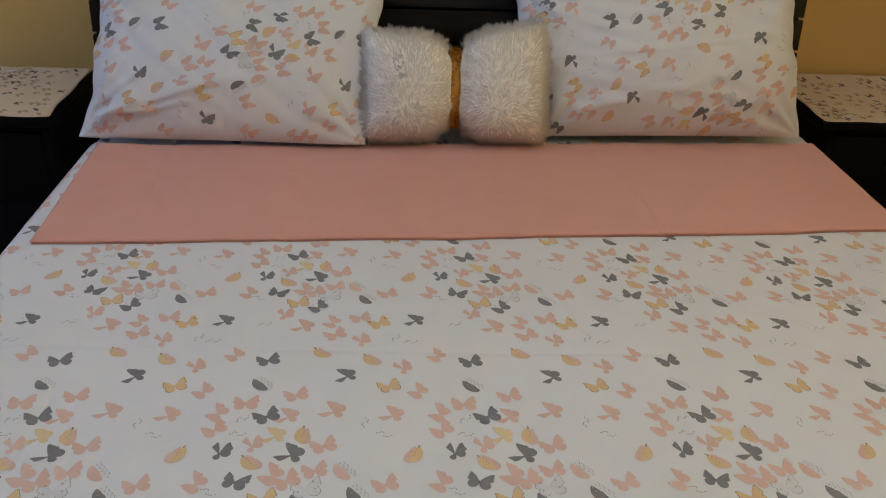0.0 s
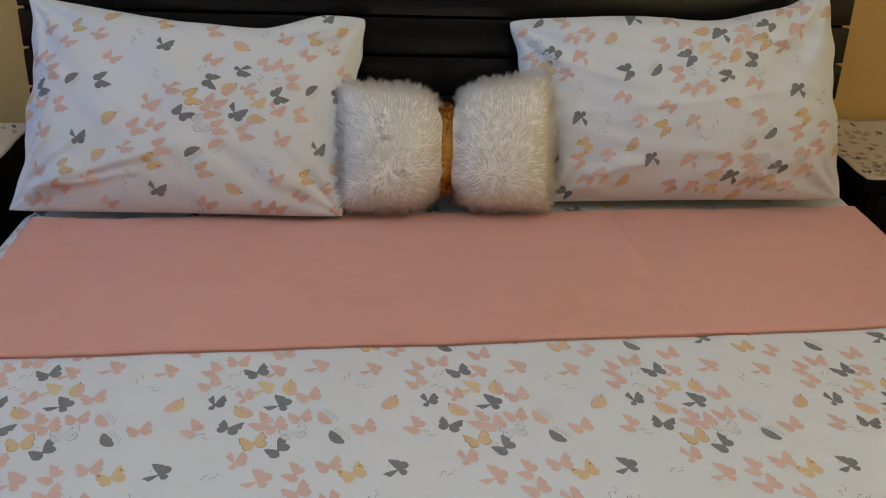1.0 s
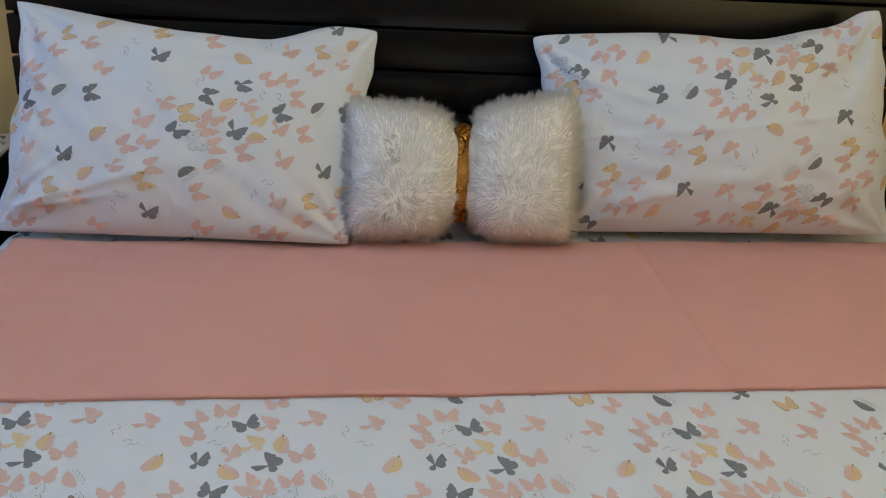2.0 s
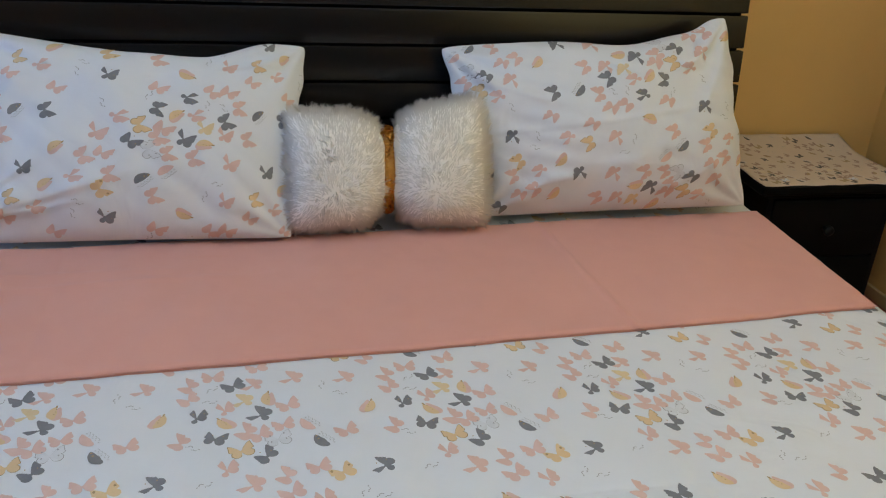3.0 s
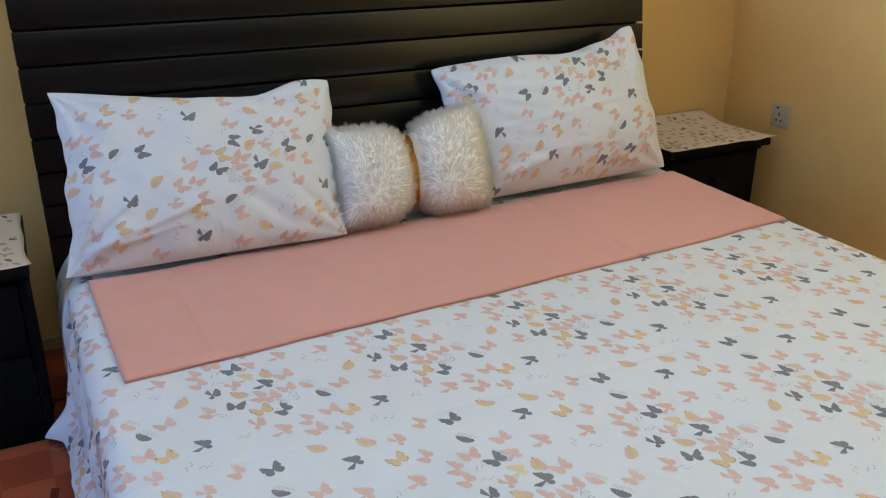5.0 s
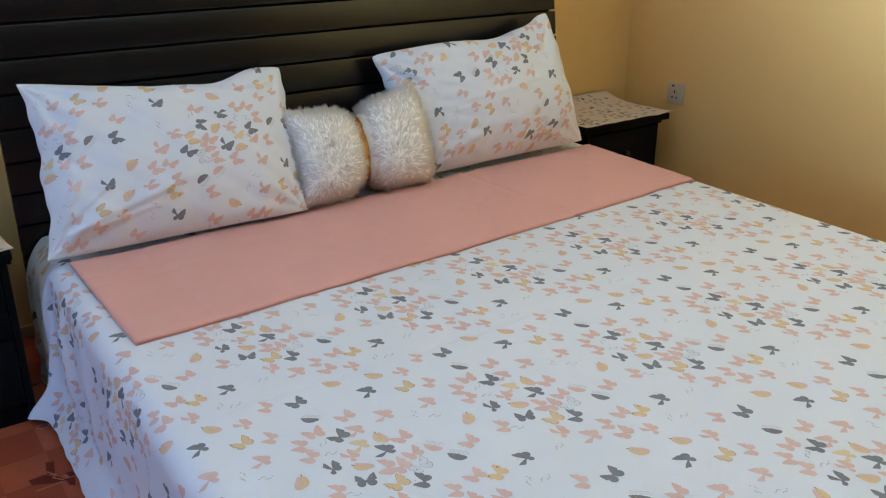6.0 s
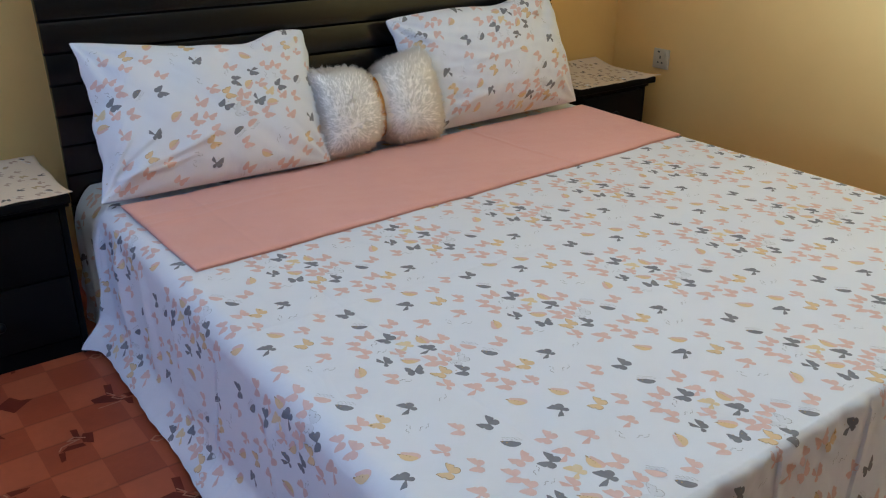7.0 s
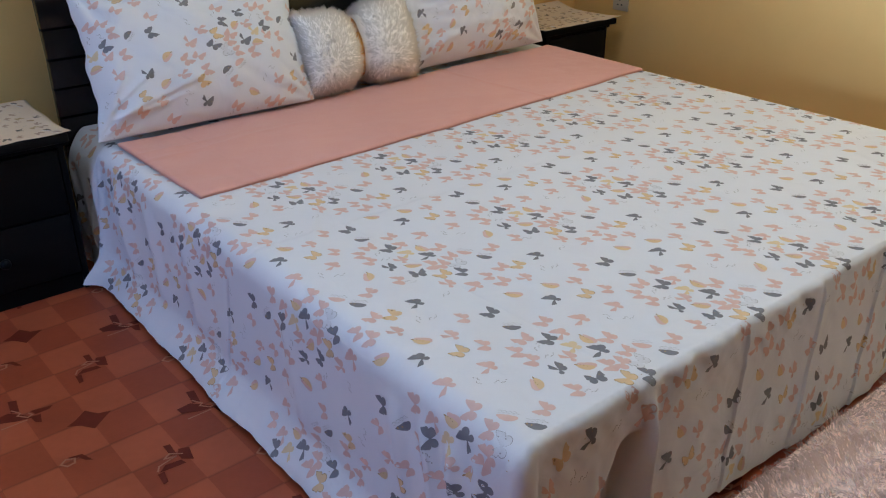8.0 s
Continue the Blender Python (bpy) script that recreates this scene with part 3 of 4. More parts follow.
for cx, sign in ((XL, -1), (XR, 1)):
    ph, dd = np.meshgrid(np.linspace(0, 1, 12), rows_down(LEFT_DROP), indexing="ij")
    ph, dd = ph.ravel(), dd.ravel()
    dd = dd * (1 - ph * (1 - FOOT_DROP / LEFT_DROP))
    one = np.ones_like(ph)
    pa = hang(dd, YF * one, sign * np.cos(ph * np.pi / 2), -np.sin(ph * np.pi / 2), cx * one, YF * one, 0 * one)
    pb = hang(dd, cx * one, sign * np.cos(ph * np.pi / 2), -np.sin(ph * np.pi / 2), cx * one, YF * one, one)
    k = step(0, 1, ph)[:, None]
    verts.append(pa * (1 - k) + pb * k)
    faces.append(grid_faces(12, len(rows_down(LEFT_DROP)), count))
    count += len(ph)
cloth = raw("cloth", np.concatenate(verts), np.concatenate(faces), COTTON, sheet)
bm = bmesh.new()
bm.from_mesh(cloth.data)
bmesh.ops.remove_doubles(bm, verts=bm.verts, dist=0.0004)
bmesh.ops.recalc_face_normals(bm, faces=bm.faces)
bm.to_mesh(cloth.data)
bm.free()
cloth.data.polygons.foreach_set("use_smooth", [True] * len(cloth.data.polygons))
print_on("butterfly_print", sheet_at, sheet, lambda u, v: ~(((u < XL) | (u > XR)) & (v < YF + 0.002)), (XL - LEFT_DROP + 0.02, XR + 0.25), (YF - FOOT_DROP + 0.02, YH - 0.02))


# the folded salmon runner across the bed
def runner():
    fl, fr, bl, br = (-0.806, 0.160), (0.990, 0.262), (-0.822, 0.656), (0.998, 0.760)

    def F(a, b):
        x = (fl[0] * (1 - a) + fr[0] * a) * (1 - b) + (bl[0] * (1 - a) + br[0] * a) * b
        y = (fl[1] * (1 - a) + fr[1] * a) * (1 - b) + (bl[1] * (1 - a) + br[1] * a) * b
        y = y - 0.006 * np.sin(np.pi * a) * (1 - b)
        return x, y

    thing = tagged(empty("bed_runner", (MID_X, 0.45, BED_TOP)), "plain salmon pink cotton cloth folded flat across the bed", "bed runner")
    na, nb = 300, 64
    a0, b0 = np.meshgrid(np.linspace(0, 1, na), np.linspace(0, 1, nb), indexing="ij")
    for name, lift, thick, inset in (("under_fold", 0.0010, 0.0046, 0.0015), ("upper_fold", 0.0061, 0.0046, 0.0)):
        a, b = inset / 1.8 + a0 * (1 - 2 * inset / 1.8), 2 * inset + b0 * (1 - 2 * inset)
        x, y = F(a, b)
        over = np.clip(x - XR, 0, None)
        edge = np.minimum(np.minimum(a0, 1 - a0) * 1.8, np.minimum(b0, 1 - b0) * 0.5)
        puff = thick * step(-0.003, 0.007, edge) + 0.0012 * wob(x, y, 41, 0.3) * step(0, 0.05, edge)
        if name == "upper_fold":
            puff = puff + 0.0005 * wob(x, y, 42, 0.08) + 0.0030 * hump(a, 0.05, 0.02) * np.sin(b * 20) * step(0, 0.04, edge) + 0.0036 * hump(a + 0.03 * b, 0.70, 0.003)
            puff = puff + 0.0024 * hump(b - 0.05 * a, 0.62, 0.018) * step(0.36, 0.2, a) + 0.0020 * hump(b + 0.10 * a, 0.74, 0.015) * step(0.30, 0.1, a)
        base = top_z(np.minimum(x, XR), y) - over ** 2 * 6 + lift + 0.006 * hump(a, 0.0, 0.05) * step(0.2, 1, b)
        topv = np.stack([x, y, base + puff], -1).reshape(-1, 3)
        lowv = np.stack([x, y, base], -1).reshape(-1, 3)
        f = grid_faces(na, nb).tolist()
        n = len(topv)
        f += [[q + n for q in reversed(face)] for face in grid_faces(na, nb).tolist()]
        idx = np.arange(n).reshape(na, nb)
        loop = list(idx[:, 0]) + list(idx[-1, 1:]) + list(idx[-2::-1, -1]) + list(idx[0, -2:0:-1])
        f += [[int(loop[k]), int(loop[k] + n), int(loop[(k + 1) % len(loop)] + n), int(loop[(k + 1) % len(loop)])] for k in range(len(loop))]
        raw(name, np.concatenate([topv, lowv]), f, SALMON, thing)


runner()


# ---------------------------------------------------------------- pillows
def pillow(bl, br, tl, tr, front, back, origin, turn, drape, dip, draw, label, seed, creases):
    bl, br, tl, tr = (np.array(p) for p in (bl, br, tl, tr))
    right = ((br - bl) + (tr - tl)) / 2
    up = ((tl - bl) + (tr - br)) / 2
    wide, tall = np.linalg.norm(right), np.linalg.norm(up)
    out = np.cross(right, up)
    out /= np.linalg.norm(out)

    mid = (bl + br + tl + tr) / 4
    ru, uu = right / wide, up / tall

    def chord(a, b):
        ea = a * (1 - np.where(a < 0, draw[0], draw[1]) * (1 - b ** 4) * np.abs(a) ** 3 - (0.013 * np.sin(8.5 * b + seed) + 0.006 * np.sin(19 * b + 2 * seed)) * (1 - b ** 2) * np.abs(a) ** 8)
        eb = b - np.where(b > 0, dip(a) * b ** 3, 0) + 0.012 * (1 - a ** 2) * np.where(b < 0, np.abs(b) ** 3, 0)
        round_off = 1 - np.where(b > 0, 0.032, 0.012) * (a * b) ** 12 + draw[2] * (np.clip(-a, 0, 1) * np.clip(b, 0, 1)) ** 9
        s, t = (ea * round_off + 1) / 2, (eb * round_off + 1) / 2
        return ((1 - s)[:, None] * bl + s[:, None] * br) * (1 - t)[:, None] + ((1 - s)[:, None] * tl + s[:, None] * tr) * t[:, None]

    def inner(u, v):
        """From flat fabric metres to the pillow's own -1..1."""
        a, b = u / (wide / 2), v / (tall / 2)
        for _ in range(8):
            q = chord(np.clip(a, -1, 1), np.clip(b, -1, 1)) - mid
            a, b = a + (u - q @ ru) / (wide / 2), b + (v - q @ uu) / (tall / 2)
        return a, b

    def place(a, b, side):
        """side 1 front, -1 back."""
        a, b = np.clip(a, -1, 1), np.clip(b, -1, 1)
        u, v = a * wide / 2, b * tall / 2
        p = chord(a, b)
        full = (1 - np.abs(a) ** 2.6) ** 0.62 * (1 - np.abs(b) ** 2.4) ** 0.62
        low = 1 + 0.14 * (-b) * (1 - b ** 2)
        bulge = (front if side > 0 else back) * full * low
        wr = 0.0055 * wob(u, v, seed, 0.24) + 0.0038 * np.abs(wob(u, v, seed + 9, 0.3)) + 0.0019 * wob(u, v, seed + 1, 0.07)
        # creases fanning out from the corners
        for ca, cb, k in ((-1, -1, 3), (1, 1, 4), (-1, 1, 5), (1, -1, 6)):
            dx, dy = (a - ca) * wide / 2, (b - cb) * tall / 2
            ang, far = np.arctan2(dy, dx), np.hypot(dx, dy)
            wr = wr + (0.008 if k == 3 else 0.0055) * np.sin(ang * (7 + k) + seed + k) * np.exp(-((far - 0.09) / 0.085) ** 2)
        # a long soft fold rising from one lower corner
        wr = wr + 0.004 * hump(v + 0.16 - 0.22 * (u + wide / 2) ** 1.2 * (u > -wide / 2), 0, 0.02) * step(-wide / 2, -wide / 2 + 0.08, u) * step(0.20, -0.05, u)
        # sharp creases, each a line with one steep flank
        for u0, v0, u1, v1, w, h in creases:
            long = math.hypot(u1 - u0, v1 - v0)
            cu, cv = (u1 - u0) / long, (v1 - v0) / long
            along, off = (u - u0) * cu + (v - v0) * cv, (v - v0) * cu - (u - u0) * cv
            off = off - 0.10 * along * (along - long)
            wr = wr + 0.72 * h * np.where(off > 0, np.exp(-(off / (w * 2.2)) ** 2), np.exp(-(off / w) ** 2)) * step(-0.01, 0.03, along) * step(long + 0.01, long - 0.05, along)
        bulge = bulge + wr * np.clip(full * 2.5, 0, 1)
        return p + out * (side * bulge + 0.0015 * side)[:, None]

    def F(u, v):
        """The front, by fabric places: the print is drawn in towards the seams."""
        a, b = inner(*drape(u, v))
        return place(np.clip(a, -0.994, 0.994), np.clip(b, -0.992, 0.992), 1)

    def on_cloth(u, v):
        a, b = inner(*drape(u, v))
        return (np.abs(a) < 1.10) & (np.abs(b) < 1.14)

    th = np.linspace(-1, 1, 171)
    aa = np.sign(th) * (1 - (1 - np.abs(th)) ** 1.25)
    th = np.linspace(-1, 1, 115)
    bb = np.sign(th) * (1 - (1 - np.abs(th)) ** 1.25)
    a, b = (g.ravel() for g in np.meshgrid(aa, bb, indexing="ij"))
    n = len(a)
    f = grid_faces(len(aa), len(bb))
    idx = np.arange(n).reshape(len(aa), len(bb))
    loop = np.array(list(idx[:, 0]) + list(idx[-1, 1:]) + list(idx[-2::-1, -1]) + list(idx[0, -2:0:-1]))
    nxt = np.roll(loop, -1)
    seam = np.stack([loop + n, nxt + n, nxt, loop], 1)
    base = tuple((bl + br) / 2)
    thing = tagged(empty("pillow", base), label, "pillow", group="printed pillows on the bed")
    raw("pillowcase", np.concatenate([place(a, b, 1), place(a, b, -1)]), np.concatenate([f, f[:, ::-1] + n, seam]), COTTON, thing)
    print_on("butterfly_print", F, thing, on_cloth, (-wide / 2 - 0.09, wide / 2 + 0.09), (-tall / 2 - 0.09, tall / 2 + 0.09), turn, origin, lift=0.0008)
    return thing


CREASES_A = [(-.33, -.185, -.03, -.110, .007, .009), (-.335, -.178, -.14, -.168, .005, .009), (-.335, -.165, -.17, -.07, .006, .008), (-.33, -.15, -.24, -.05, .006, .007), (-.32, -.19, -.06, -.145, .005, .007), (-.33, -.12, -.26, -.02, .006, .006), (.15, .150, .33, .160, .006, .008),
             (.15, .150, .20, .185, .004, .005), (-.335, .10, -.22, .02, .009, .006), (-.33, .17, -.20, .08, .009, .007), (-.32, .05, -.22, -.04, .007, .004),
             (.0, .12, .15, .148, .008, .004), (.17, -.02, .31, -.17, .010, .004), (-.10, .12, .04, -.03, .012, .004)]
CREASES_B = [(-.31, .13, -.13, .05, .008, .006), (-.30, -.01, .26, .025, .005, .004), (.18, .10, .31, .19, .008, .008), (.14, .155, .25, .10, .008, .006),
             (-.30, -.16, -.10, -.12, .008, .006), (-.33, .17, -.24, .07, .006, .007), (-.02, .15, .13, .105, .008, .006), (.10, -.17, .30, -.09, .009, .006), (.30, .12, .22, .0, .008, .005)]
pillow((-0.872, 0.665, 0.462), (-0.178, 0.648, 0.462), (-0.838, 0.884, 0.858), (-0.126, 0.888, 0.827), 0.098, 0.05, (-0.411, 0.046), radians(-90),
       lambda u, v: (1.06 * u + 0.024 * v - 0.003 - u ** 3, 0.065 * u + 0.93 * v - 0.9 * v ** 3),
       lambda a: 0.17 * step(-1.25, 0.25, a) * step(0.78, 0.36, a) + 0.03 * (1 - a ** 2), (0.075, 0.03, 0.018), "plump white pillow printed with butterflies, propped on the headboard", 50, CREASES_A)
pillow((0.256, 0.738, 0.460), (0.947, 0.738, 0.472), (0.164, 0.890, 0.828), (0.886, 0.888, 0.906), 0.112, 0.045, (0.60, -0.238), radians(90),
       lambda u, v: (0.99 * u - 0.06 * v - 0.004 + 0.2 * u * u, -0.035 * u + 0.965 * v - 0.008 - 1.0 * v ** 3),
       lambda a: 0.13 * np.exp(-((a - 0.30) / 0.38) ** 2) + 0.06 * (1 - a ** 2) + 0.035 * hump(a, 0.70, 0.13) - 0.035 * step(0.74, 0.90, a), (0.05, 0.02, -0.008), "plump white pillow printed with butterflies, one top corner pulled up", 70, CREASES_B)


# ---------------------------------------------------------------- fur
def scatter(F, u_range, v_range, number, rng, nu=140, nv=160):
    """Random places spread evenly over a surface."""
    us, vs = np.linspace(*u_range, nu), np.linspace(*v_range, nv)
    p = surface(F, us, vs)[0].reshape(nu, nv, 3)
    area = np.linalg.norm(np.cross(p[1:, :-1] - p[:-1, :-1], p[:-1, 1:] - p[:-1, :-1]), axis=-1).ravel()
    cell = rng.choice(len(area), number, p=area / area.sum())
    i, j = cell // (nv - 1), cell % (nv - 1)
    du, dv = us[1] - us[0], vs[1] - vs[0]
    return us[i] + du * rng.uniform(0, 1, number), vs[j] + dv * rng.uniform(0, 1, number)


def fur(name, F, u_range, v_range, number, length, width, mat, parent, lay, seed, tufts, keep=None, lift=0.6, gather=0.6):
    """Many thin tapering blades on a surface, drawn together into tufts. lay(p, n): the way they lie."""
    rng = np.random.RandomState(seed)
    u, v = scatter(F, u_range, v_range, number, rng)
    p, n = F(u, v), normals(F, u, v)
    if keep is not None:
        k = keep(p, n)
        u, v, p, n = u[k], v[k], p[k], n[k]
    pick = rng.choice(len(p), tufts, replace=False)
    near = np.concatenate([np.argmin(((p[c:c + 4000, None] - p[pick][None]) ** 2).sum(-1), 1) for c in range(0, len(p), 4000)])
    flow = lay(p, n)

    def tips(idx, jitter):
        way = n[idx] * lift + flow[idx] + rng.normal(size=(len(idx), 3)) * jitter
        return way / np.linalg.norm(way, axis=1, keepdims=True)

    tuft_way = tips(pick, 0.32)
    tuft_long = length * rng.uniform(0.75, 1.2, (tufts, 1))
    own = tips(np.arange(len(p)), 0.16)
    ln = length * rng.uniform(0.6, 1.1, (len(p), 1))
    goal = p[pick][near] + tuft_way[near] * tuft_long[near]
    tip = (p + own * ln) * (1 - gather) + goal * gather
    mid = p + own * ln * 0.40 + (tip - p) * 0.12 + n * 0.002
    flat = np.cross(tip - p, n + 0.6 * rng.normal(size=p.shape))
    flat /= np.linalg.norm(flat, axis=1, keepdims=True) + 1e-9
    flat *= np.where((np.cross(flat, mid - p) * n).sum(1, keepdims=True) < 0, -1.0, 1.0)
    w = width * rng.uniform(0.6, 1.4, (len(p), 1))
    V = np.stack([p - flat * w, p + flat * w, mid + flat * w * 0.8, mid - flat * w * 0.8, tip], 1).reshape(-1, 3)
    i = np.arange(len(p)) * 5
    faces = np.concatenate([np.stack([i, i + 1, i + 2], 1), np.stack([i, i + 2, i + 3], 1), np.stack([i + 3, i + 2, i + 4], 1)])
    ob = raw(name, V, faces, mat, parent)
    lit = n + 0.35 * own
    lit /= np.linalg.norm(lit, axis=1, keepdims=True)
    ob.data.normals_split_custom_set_from_vertices(np.repeat(lit, 5, axis=0).tolist())
    return tagged(ob, kind="stuff")


def fur_cushion():
    C = np.array((0.037, 0.738, 0.583))
    up = np.array((0.015, 0.36, 0.93))
    up /= np.linalg.norm(up)
    side = np.array((1.0, 0.03, 0.0))
    side /= np.linalg.norm(side)
    out = np.cross(side, up)

    def power(x, e):
        return np.sign(x) * np.abs(x) ** e

    def F(a, th):
        pinch = np.exp(-(a / 0.19) ** 2)
        half = np.clip(1 - ((np.abs(a) - 0.50) / 0.505) ** 4, 0, 1) ** 0.5
        tall = 0.115 * (1 - 0.42 * pinch) + 0.007 * np.abs(a) ** 5
        deep = 0.064 * half * (1 - 0.25 * pinch) + 0.010
        upper = np.clip(np.sin(th), 0, 1)
        rise = (0.032 * np.clip(a, 0, 1) + 0.004 * np.clip(-a, 0, 1)) * upper
        lean = 0.010 * np.clip(np.abs(a), 0, 1) * np.where(a < 0, -upper, -0.6 * upper) + 0.006 * a * np.clip(-np.sin(th), 0, 1)
        return C + np.outer(a * 0.217 + lean, side) + np.outer(tall * power(np.sin(th), 0.62) + rise, up) + np.outer(deep * power(np.cos(th), 0.8), out)

    thing = tagged(empty("fur_cushion", tuple(C - up * 0.12)), "fluffy white fur cushion gathered by a gold sequin band", "cushion")
    aa, tt = np.linspace(-1, 1, 61), np.linspace(0, 2 * np.pi, 49)
    v, f = surface(F, aa, tt)
    a, t = (g.ravel() for g in np.meshgrid(aa, tt, indexing="ij"))
    raw("cover", v + normals(F, a, t) * (0.010 * step(0.02, 0.16, np.abs(a)) * step(1.0, 0.93, np.abs(a)))[:, None], f, FURBASE, thing)
    for sd, span in ((5, (-0.995, -0.145)), (6, (0.145, 0.995))):
        heart = C + side * (0.105 if sd == 6 else -0.115) - up * 0.055 + out * 0.06

        def lay(p, n):
            away = p - heart
            far = np.linalg.norm(away, axis=1, keepdims=True)
            return away / (far + 0.008) * 0.85

        fur("fur", F, span, (-np.pi, np.pi), 14000, 0.034, 0.0010, FUR, thing, lay, sd, 520, lambda p, n: n @ out > -0.55, 0.40, 0.55)
    # band: a strap and its sequins
    aa, tt = np.linspace(-0.075, 0.075, 9), np.linspace(0, 2 * np.pi, 49)
    u, w = np.meshgrid(aa, tt, indexing="ij")

    def G(a, t):
        base = F(a * 0 + 0.0, t)
        n = base - C
        n /= np.linalg.norm(n, axis=1, keepdims=True)
        return base + np.outer(a * 0.17, side) + n * (0.010 * np.sqrt(np.clip(1 - (a / 0.08) ** 2, 0, 1)) + 0.020)[:, None]

    raw("band", G(u.ravel(), w.ravel()), grid_faces(9, 49), BAND, thing, "gold sequin band")
    rng = np.random.RandomState(9)
    V, T = [], []
    for k in range(2400):
        a, t = np.array([rng.uniform(-0.075, 0.075)]), np.array([rng.uniform(-np.pi, np.pi)])
        p = G(a, t)[0]
        n = p - C
        n /= np.linalg.norm(n)
        n = n + rng.normal(size=3) * 0.55
        n /= np.linalg.norm(n)
        e1 = np.cross(n, rng.normal(size=3))
        e1 /= np.linalg.norm(e1)
        e2 = np.cross(n, e1)
        th = np.linspace(0, 2 * np.pi, 6, endpoint=False)
        T.append([len(V) * 6 + q for q in range(6)])
        V.append(p + n * 0.0026 + 0.0022 * (np.outer(np.cos(th), e1) + np.outer(np.sin(th), e2)))
    spangles = raw("sequin_cover", np.concatenate(V), T, SEQUIN, None, smooth=False)
    spangles.parent = thing
    spangles.location = -thing.location
    tagged(spangles, "tiny glittering gold sequins", kind="stuff")


fur_cushion()


# ---------------------------------------------------------------- nightstands
def nightstand(x0, x1, y0, y1, top, label, over=0.036):
    thing = tagged(empty("nightstand", ((x0 + x1) / 2, (y0 + y1) / 2, GROUND)), label, "nightstand", group="nightstands beside the bed")
    part("top", box(x0, x1, y0, y1, top - 0.026, top, 0.006, 3), WOOD, thing, smooth=True, angle=40)
    bx0, bx1, by0, by1 = x0 + over, x1 - over, y0 + 0.024, y1 - 0.004
    part("moulding", box(bx0 - 0.010, bx1 + 0.010, by0 - 0.008, by1, top - 0.040, top - 0.0265, 0.004), WOOD, thing)
    part("side_panel", box(bx0, bx0 + 0.018, by0, by1, GROUND, top - 0.0405, 0.002), WOOD, thing)
    part("side_panel", box(bx1 - 0.018, bx1, by0, by1, GROUND, top - 0.0405, 0.002), WOOD, thing)
    part("back_panel", box(bx0 + 0.018, bx1 - 0.018, by1 - 0.01, by1 - 0.001, GROUND + 0.02, top - 0.041), WOOD, thing)
    part("plinth", box(bx0 + 0.018, bx1 - 0.018, by0 + 0.008, by0 + 0.024, GROUND, GROUND + 0.05, 0.002), WOOD, thing)
    half = (top - 0.045 - 0.055 - GROUND) / 2
    for k in range(2):
        z0 = GROUND + 0.055 + k * half
        drawer = part("drawer", box(bx0 + 0.020, bx1 - 0.020, by0 - 0.004, by0 + 0.016, z0 + 0.002, z0 + half - 0.003, 0.004), WOOD, thing, smooth=True, angle=40)
        bm = bmesh.new()
        bmesh.ops.create_uvsphere(bm, u_segments=18, v_segments=10, radius=0.015)
        bm.transform(Matrix.Translation(((bx0 + bx1) / 2, by0 - 0.022, z0 + half / 2)) @ Matrix.Diagonal((1, 0.8, 1, 1)))
        bmesh.ops.create_cone(bm, cap_ends=True, segments=14, radius1=0.008, radius2=0.006, depth=0.016,
                              matrix=Matrix.Translation(((bx0 + bx1) / 2, by0 - 0.010, z0 + half / 2)) @ Matrix.Rotation(radians(90), 4, "X"))
        knob = part("knob", bm, METAL, thing, smooth=True)
        knob.parent = drawer
        knob.location = (0, 0, 0)
    return thing


nightstand(1.052, 1.507, 0.832, 1.196, 0.481, "small black-brown wooden nightstand with two drawers")
nightstand(-1.395, -0.940, 0.674, 1.062, 0.506, "small black-brown wooden nightstand with two drawers and round knobs", 0.012)


def mat_cloth(x0, x1, y0, y1, top, corner, turn, origin, seed, rise):
    """A thin printed cloth on a nightstand, one corner standing out over the edge."""
    wide, deep = x1 - x0, y1 - y0

    def F(u, v):
        a, b = u / wide, v / deep
        wgt = (np.clip(a, 0, 1) if corner[0] >= 0 else np.clip(1 - a, 0, 1)) ** 6 * np.clip(1 - b, 0, 1) ** 6
        x = x0 + u + corner[0] * wgt + 0.002 * np.sin(v * 33 + seed)
        y = y0 + v + corner[1] * wgt + 0.0025 * np.sin(u * 41 + seed) * np.clip(1 - b, 0, 1)
        z = top + 0.0035 + 0.0015 * wob(u, v, seed, 0.12) + 0.002 * wgt + rise * np.clip(b, 0, 1) ** 5
        return np.stack([x, y, z], -1)

    thing = tagged(empty("nightstand_cloth", ((x0 + x1) / 2, (y0 + y1) / 2, top)), "thin white printed butterfly cloth covering a nightstand top", "cloth", group="cloths on the nightstands")
    v, f = surface(F, np.linspace(0, wide, 40), np.linspace(0, deep, 34))
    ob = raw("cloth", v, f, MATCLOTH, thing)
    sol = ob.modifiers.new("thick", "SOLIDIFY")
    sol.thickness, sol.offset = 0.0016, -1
    print_on("butterfly_print", F, thing, lambda u, w: (u > 0.003) & (u < wide - 0.003) & (w > 0.003) & (w < deep - 0.003), (0, wide), (0, deep), turn, origin, size=0.64, inks=BOUNCE_INKS)


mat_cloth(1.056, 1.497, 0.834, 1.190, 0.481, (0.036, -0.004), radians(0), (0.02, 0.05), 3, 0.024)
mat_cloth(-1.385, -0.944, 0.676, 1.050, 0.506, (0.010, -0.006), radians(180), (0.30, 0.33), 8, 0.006)


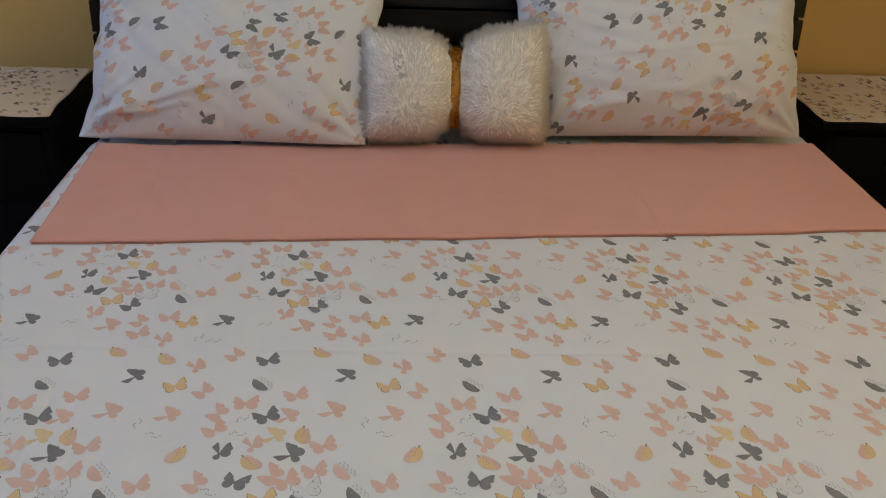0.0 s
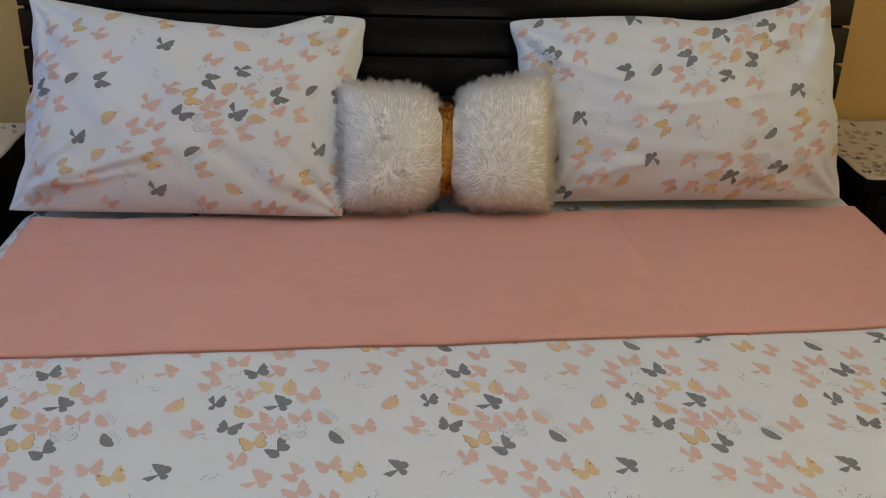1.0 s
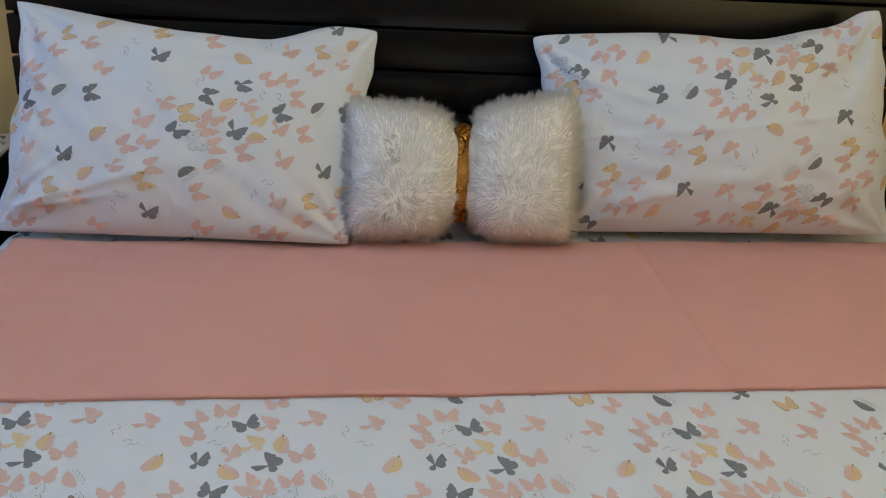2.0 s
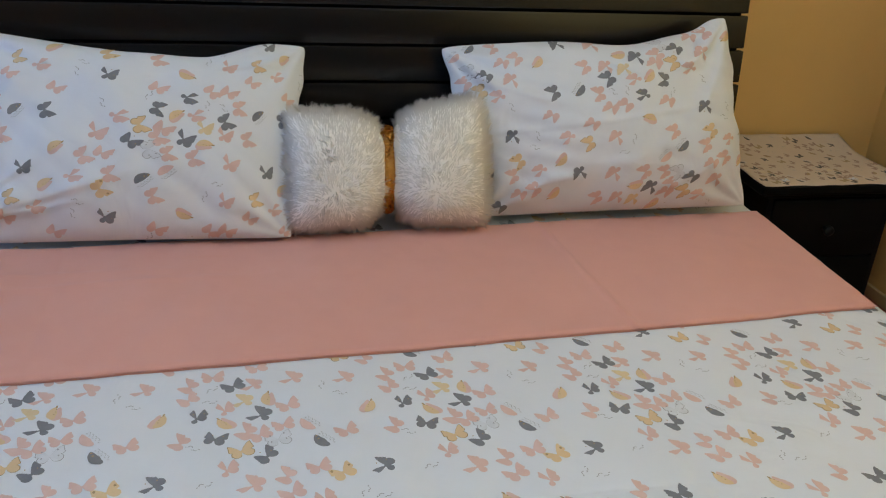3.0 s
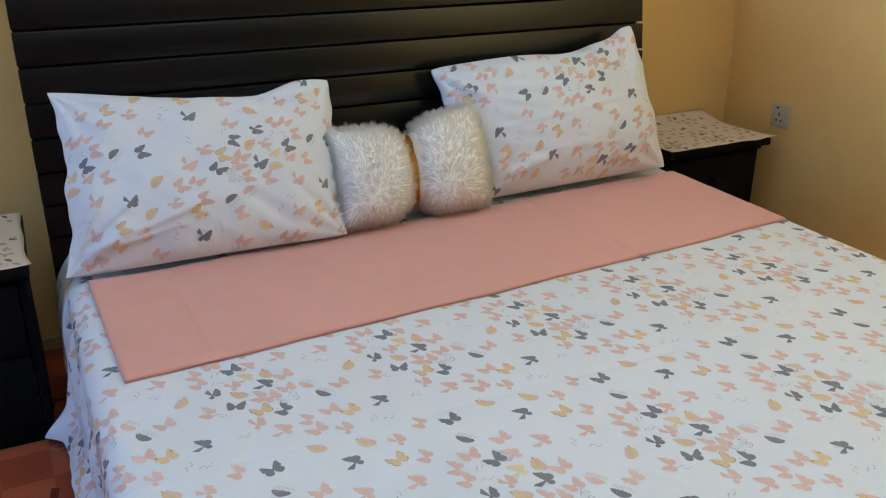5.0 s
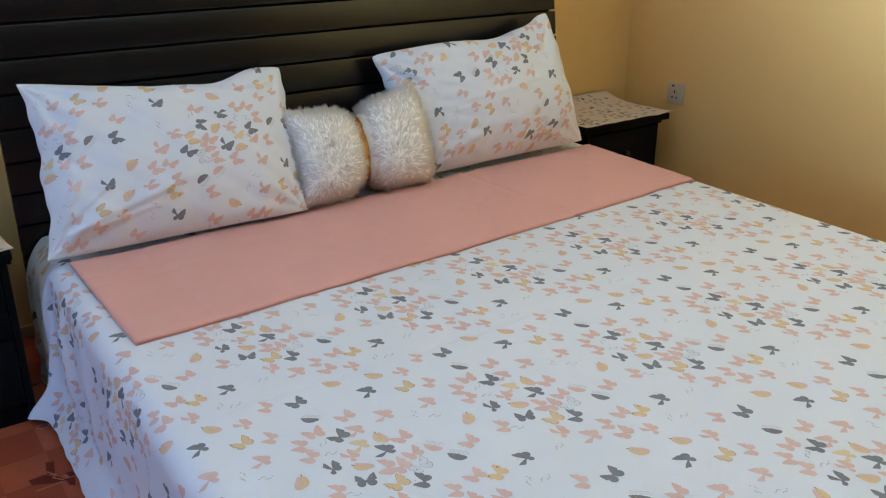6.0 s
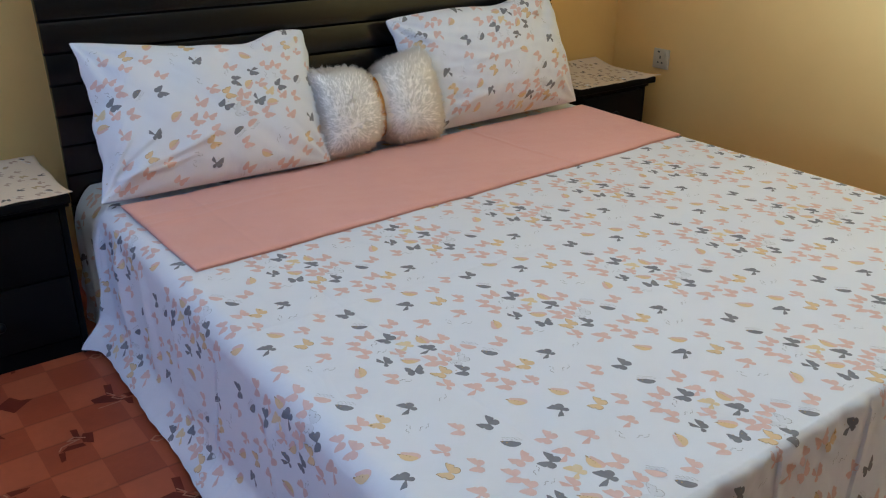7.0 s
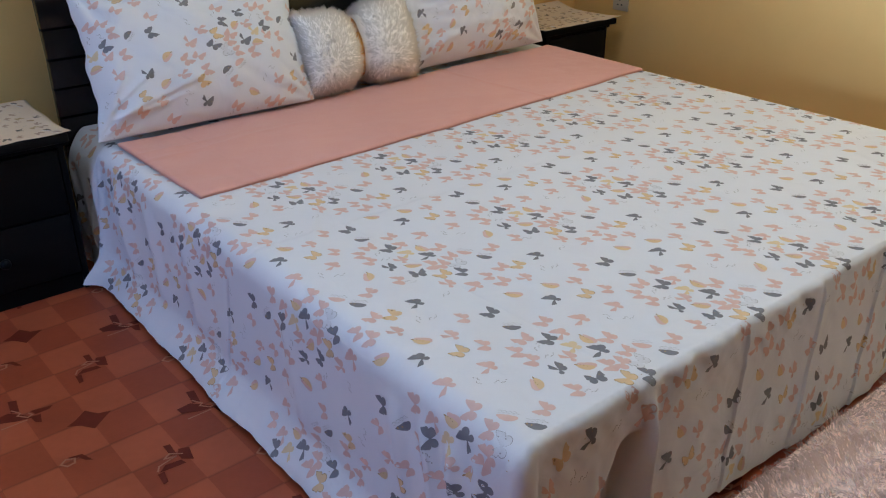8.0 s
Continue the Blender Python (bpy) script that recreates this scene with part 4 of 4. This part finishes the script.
# ---------------------------------------------------------------- wall socket
def socket(y, z):
    x = EAST
    thing = tagged(empty("wall_socket", (x, y, z)), "white square plastic wall socket with a rocker switch", "socket")
    part("plate", box(x - 0.009, x - 0.0004, y - 0.043, y + 0.043, z - 0.043, z + 0.043, 0.003), PLASTIC, thing, smooth=True, angle=40)
    part("switch", box(x - 0.0135, x - 0.0085, y - 0.026, y - 0.010, z + 0.010, z + 0.030, 0.002), PLASTIC, thing)
    part("earth_slot", box(x - 0.0096, x - 0.0088, y + 0.001, y + 0.007, z + 0.000, z + 0.012), HOLE, thing)
    part("pin_slot", box(x - 0.0096, x - 0.0088, y + 0.010, y + 0.018, z - 0.020, z - 0.014), HOLE, thing)
    part("pin_slot", box(x - 0.0096, x - 0.0088, y - 0.012, y - 0.004, z - 0.020, z - 0.014), HOLE, thing)
    part("indicator", box(x - 0.0096, x - 0.0088, y + 0.008, y + 0.020, z + 0.026, z + 0.033), HOLE, thing)


socket(0.915, 0.530)


# ---------------------------------------------------------------- rug
def rug():
    x0, x1, y0, y1 = -0.45, 1.00, -1.85, -1.044

    def F(u, v):
        return np.stack([u, v, GROUND + 0.0255 + 0.003 * wob(u, v, 61, 0.2)], -1)

    thing = tagged(empty("rug", ((x0 + x1) / 2, (y0 + y1) / 2, GROUND)), "fluffy blush pink shaggy rug at the foot of the bed", "rug")
    part("backing", box(x0, x1, y0, y1, GROUND, GROUND + 0.026, 0.008), RUGBASE, thing)
    fur("shag", F, (x0, x1), (y0, y1), 54000, 0.036, 0.0014, RUGFUR, thing, lambda p, n: np.array([[-0.40, 0.15, 0.0]]) + 0.75 * wob(p[:, 0], p[:, 1], 15, 0.12)[:, None] * np.array([[1, 0.5, 0]]),
        13, 3000, None, 0.48, 0.5)


rug()


# ---------------------------------------------------------------- floor motifs
def floor_motifs():
    """Dark woven-look figures printed on the vinyl, each column half a repeat lower than the last."""
    bm = bmesh.new()
    turn = radians(FLOOR_TURN)
    cs, sn = math.cos(turn), math.sin(turn)

    def quad(points, z, ink):
        f = bm.faces.new([bm.verts.new((FLOOR_AT[0] + cs * x - sn * y, FLOOR_AT[1] + sn * x + cs * y, GROUND + z)) for x, y in points])
        f.material_index = ink

    def patch(ox, oy, points):
        quad([(ox + x / 1000, oy + y / 1000) for x, y in points[::-1]], 0.0012, 0)

    def stroke(ox, oy, points, wide):
        for (x0, y0), (x1, y1) in zip(points, points[1:]):
            far = math.hypot(x1 - x0, y1 - y0)
            ax, ay = wide * (x1 - x0) / far, wide * (y1 - y0) / far
            quad([(ox + x / 1000, oy + y / 1000) for x, y in ((x0 - ax + ay, y0 - ay - ax), (x1 + ax + ay, y1 + ay - ax), (x1 + ax - ay, y1 + ay + ax), (x0 - ax - ay, y0 - ay + ax))], 0.0018, 1)

    star = ((-50, 5), (-26, 17), (3, 40), (22, 10), (50, 0), (24, -19), (-4, -42), (-25, -11))
    bird = (((-7, 78), (11, 72), (2, 21), (-15, 26)), ((-55, 27), (-20, 30), (-1, 10), (23, -23), (-14, -14), (-52, 5)),
            ((22, 8), (70, -3), (59, -13), (28, -13)), ((15, -16), (37, -20), (29, -53), (18, -44)))
    bird_lines = (((-11, 35), (2, 12), (-7, 6), (10, -15), (22, -11), (17, 0)), ((-49, -24), (5, -24)))
    small = (((3, 62), (18, 59), (15, 18), (2, 21)), ((25, 32), (46, 23), (36, -21), (16, -4), (16, 13)),
             ((-45, -19), (-30, -18), (-37, -53), (-48, -56)), ((-19, 0), (14, -6), (18, -22), (-39, -16)))
    small_lines = (((24, 11), (2, 28), (-14, 19), (10, 12), (-32, 3), (-41, -11)),)
    eye = (((-11, 20), (16, 13), (28, -22), (15, -12), (7, 6), (-11, 9)),)
    eye_lines = (((-32, 5), (-18, 15), (-1, 7), (-6, -7), (-22, -9), (-32, 5)),)
    for i in range(-9, 10):
        for j in range(-9, 8):
            ox, oy = i * 3 * CHECK[0], j * 4 * CHECK[1] + (i % 2) * 2 * CHECK[1]
            if not (WEST < ox + FLOOR_AT[0] < EAST - 0.2 and SOUTH + 0.3 < oy + FLOOR_AT[1] < NORTH - 0.3):
                continue
            patch(ox, oy, star)
            for dx, dy, dark, pale, wide in ((-0.116, 0.114, bird, bird_lines, 1.9), (0.082, 0.213, small, small_lines, 1.9), (-0.075, -0.124, eye, eye_lines, 2.4)):
                for points in dark:
                    patch(ox + dx, oy + dy, points)
                for points in pale:
                    stroke(ox + dx, oy + dy, points, wide)
    ob = part("floor_motif", bm, (MOTIF, MOTIF_PALE))
    ob.parent = bpy.data.objects["floor"]
    tagged(ob, "dark brown woven-look figures", kind="stuff")


floor_motifs()
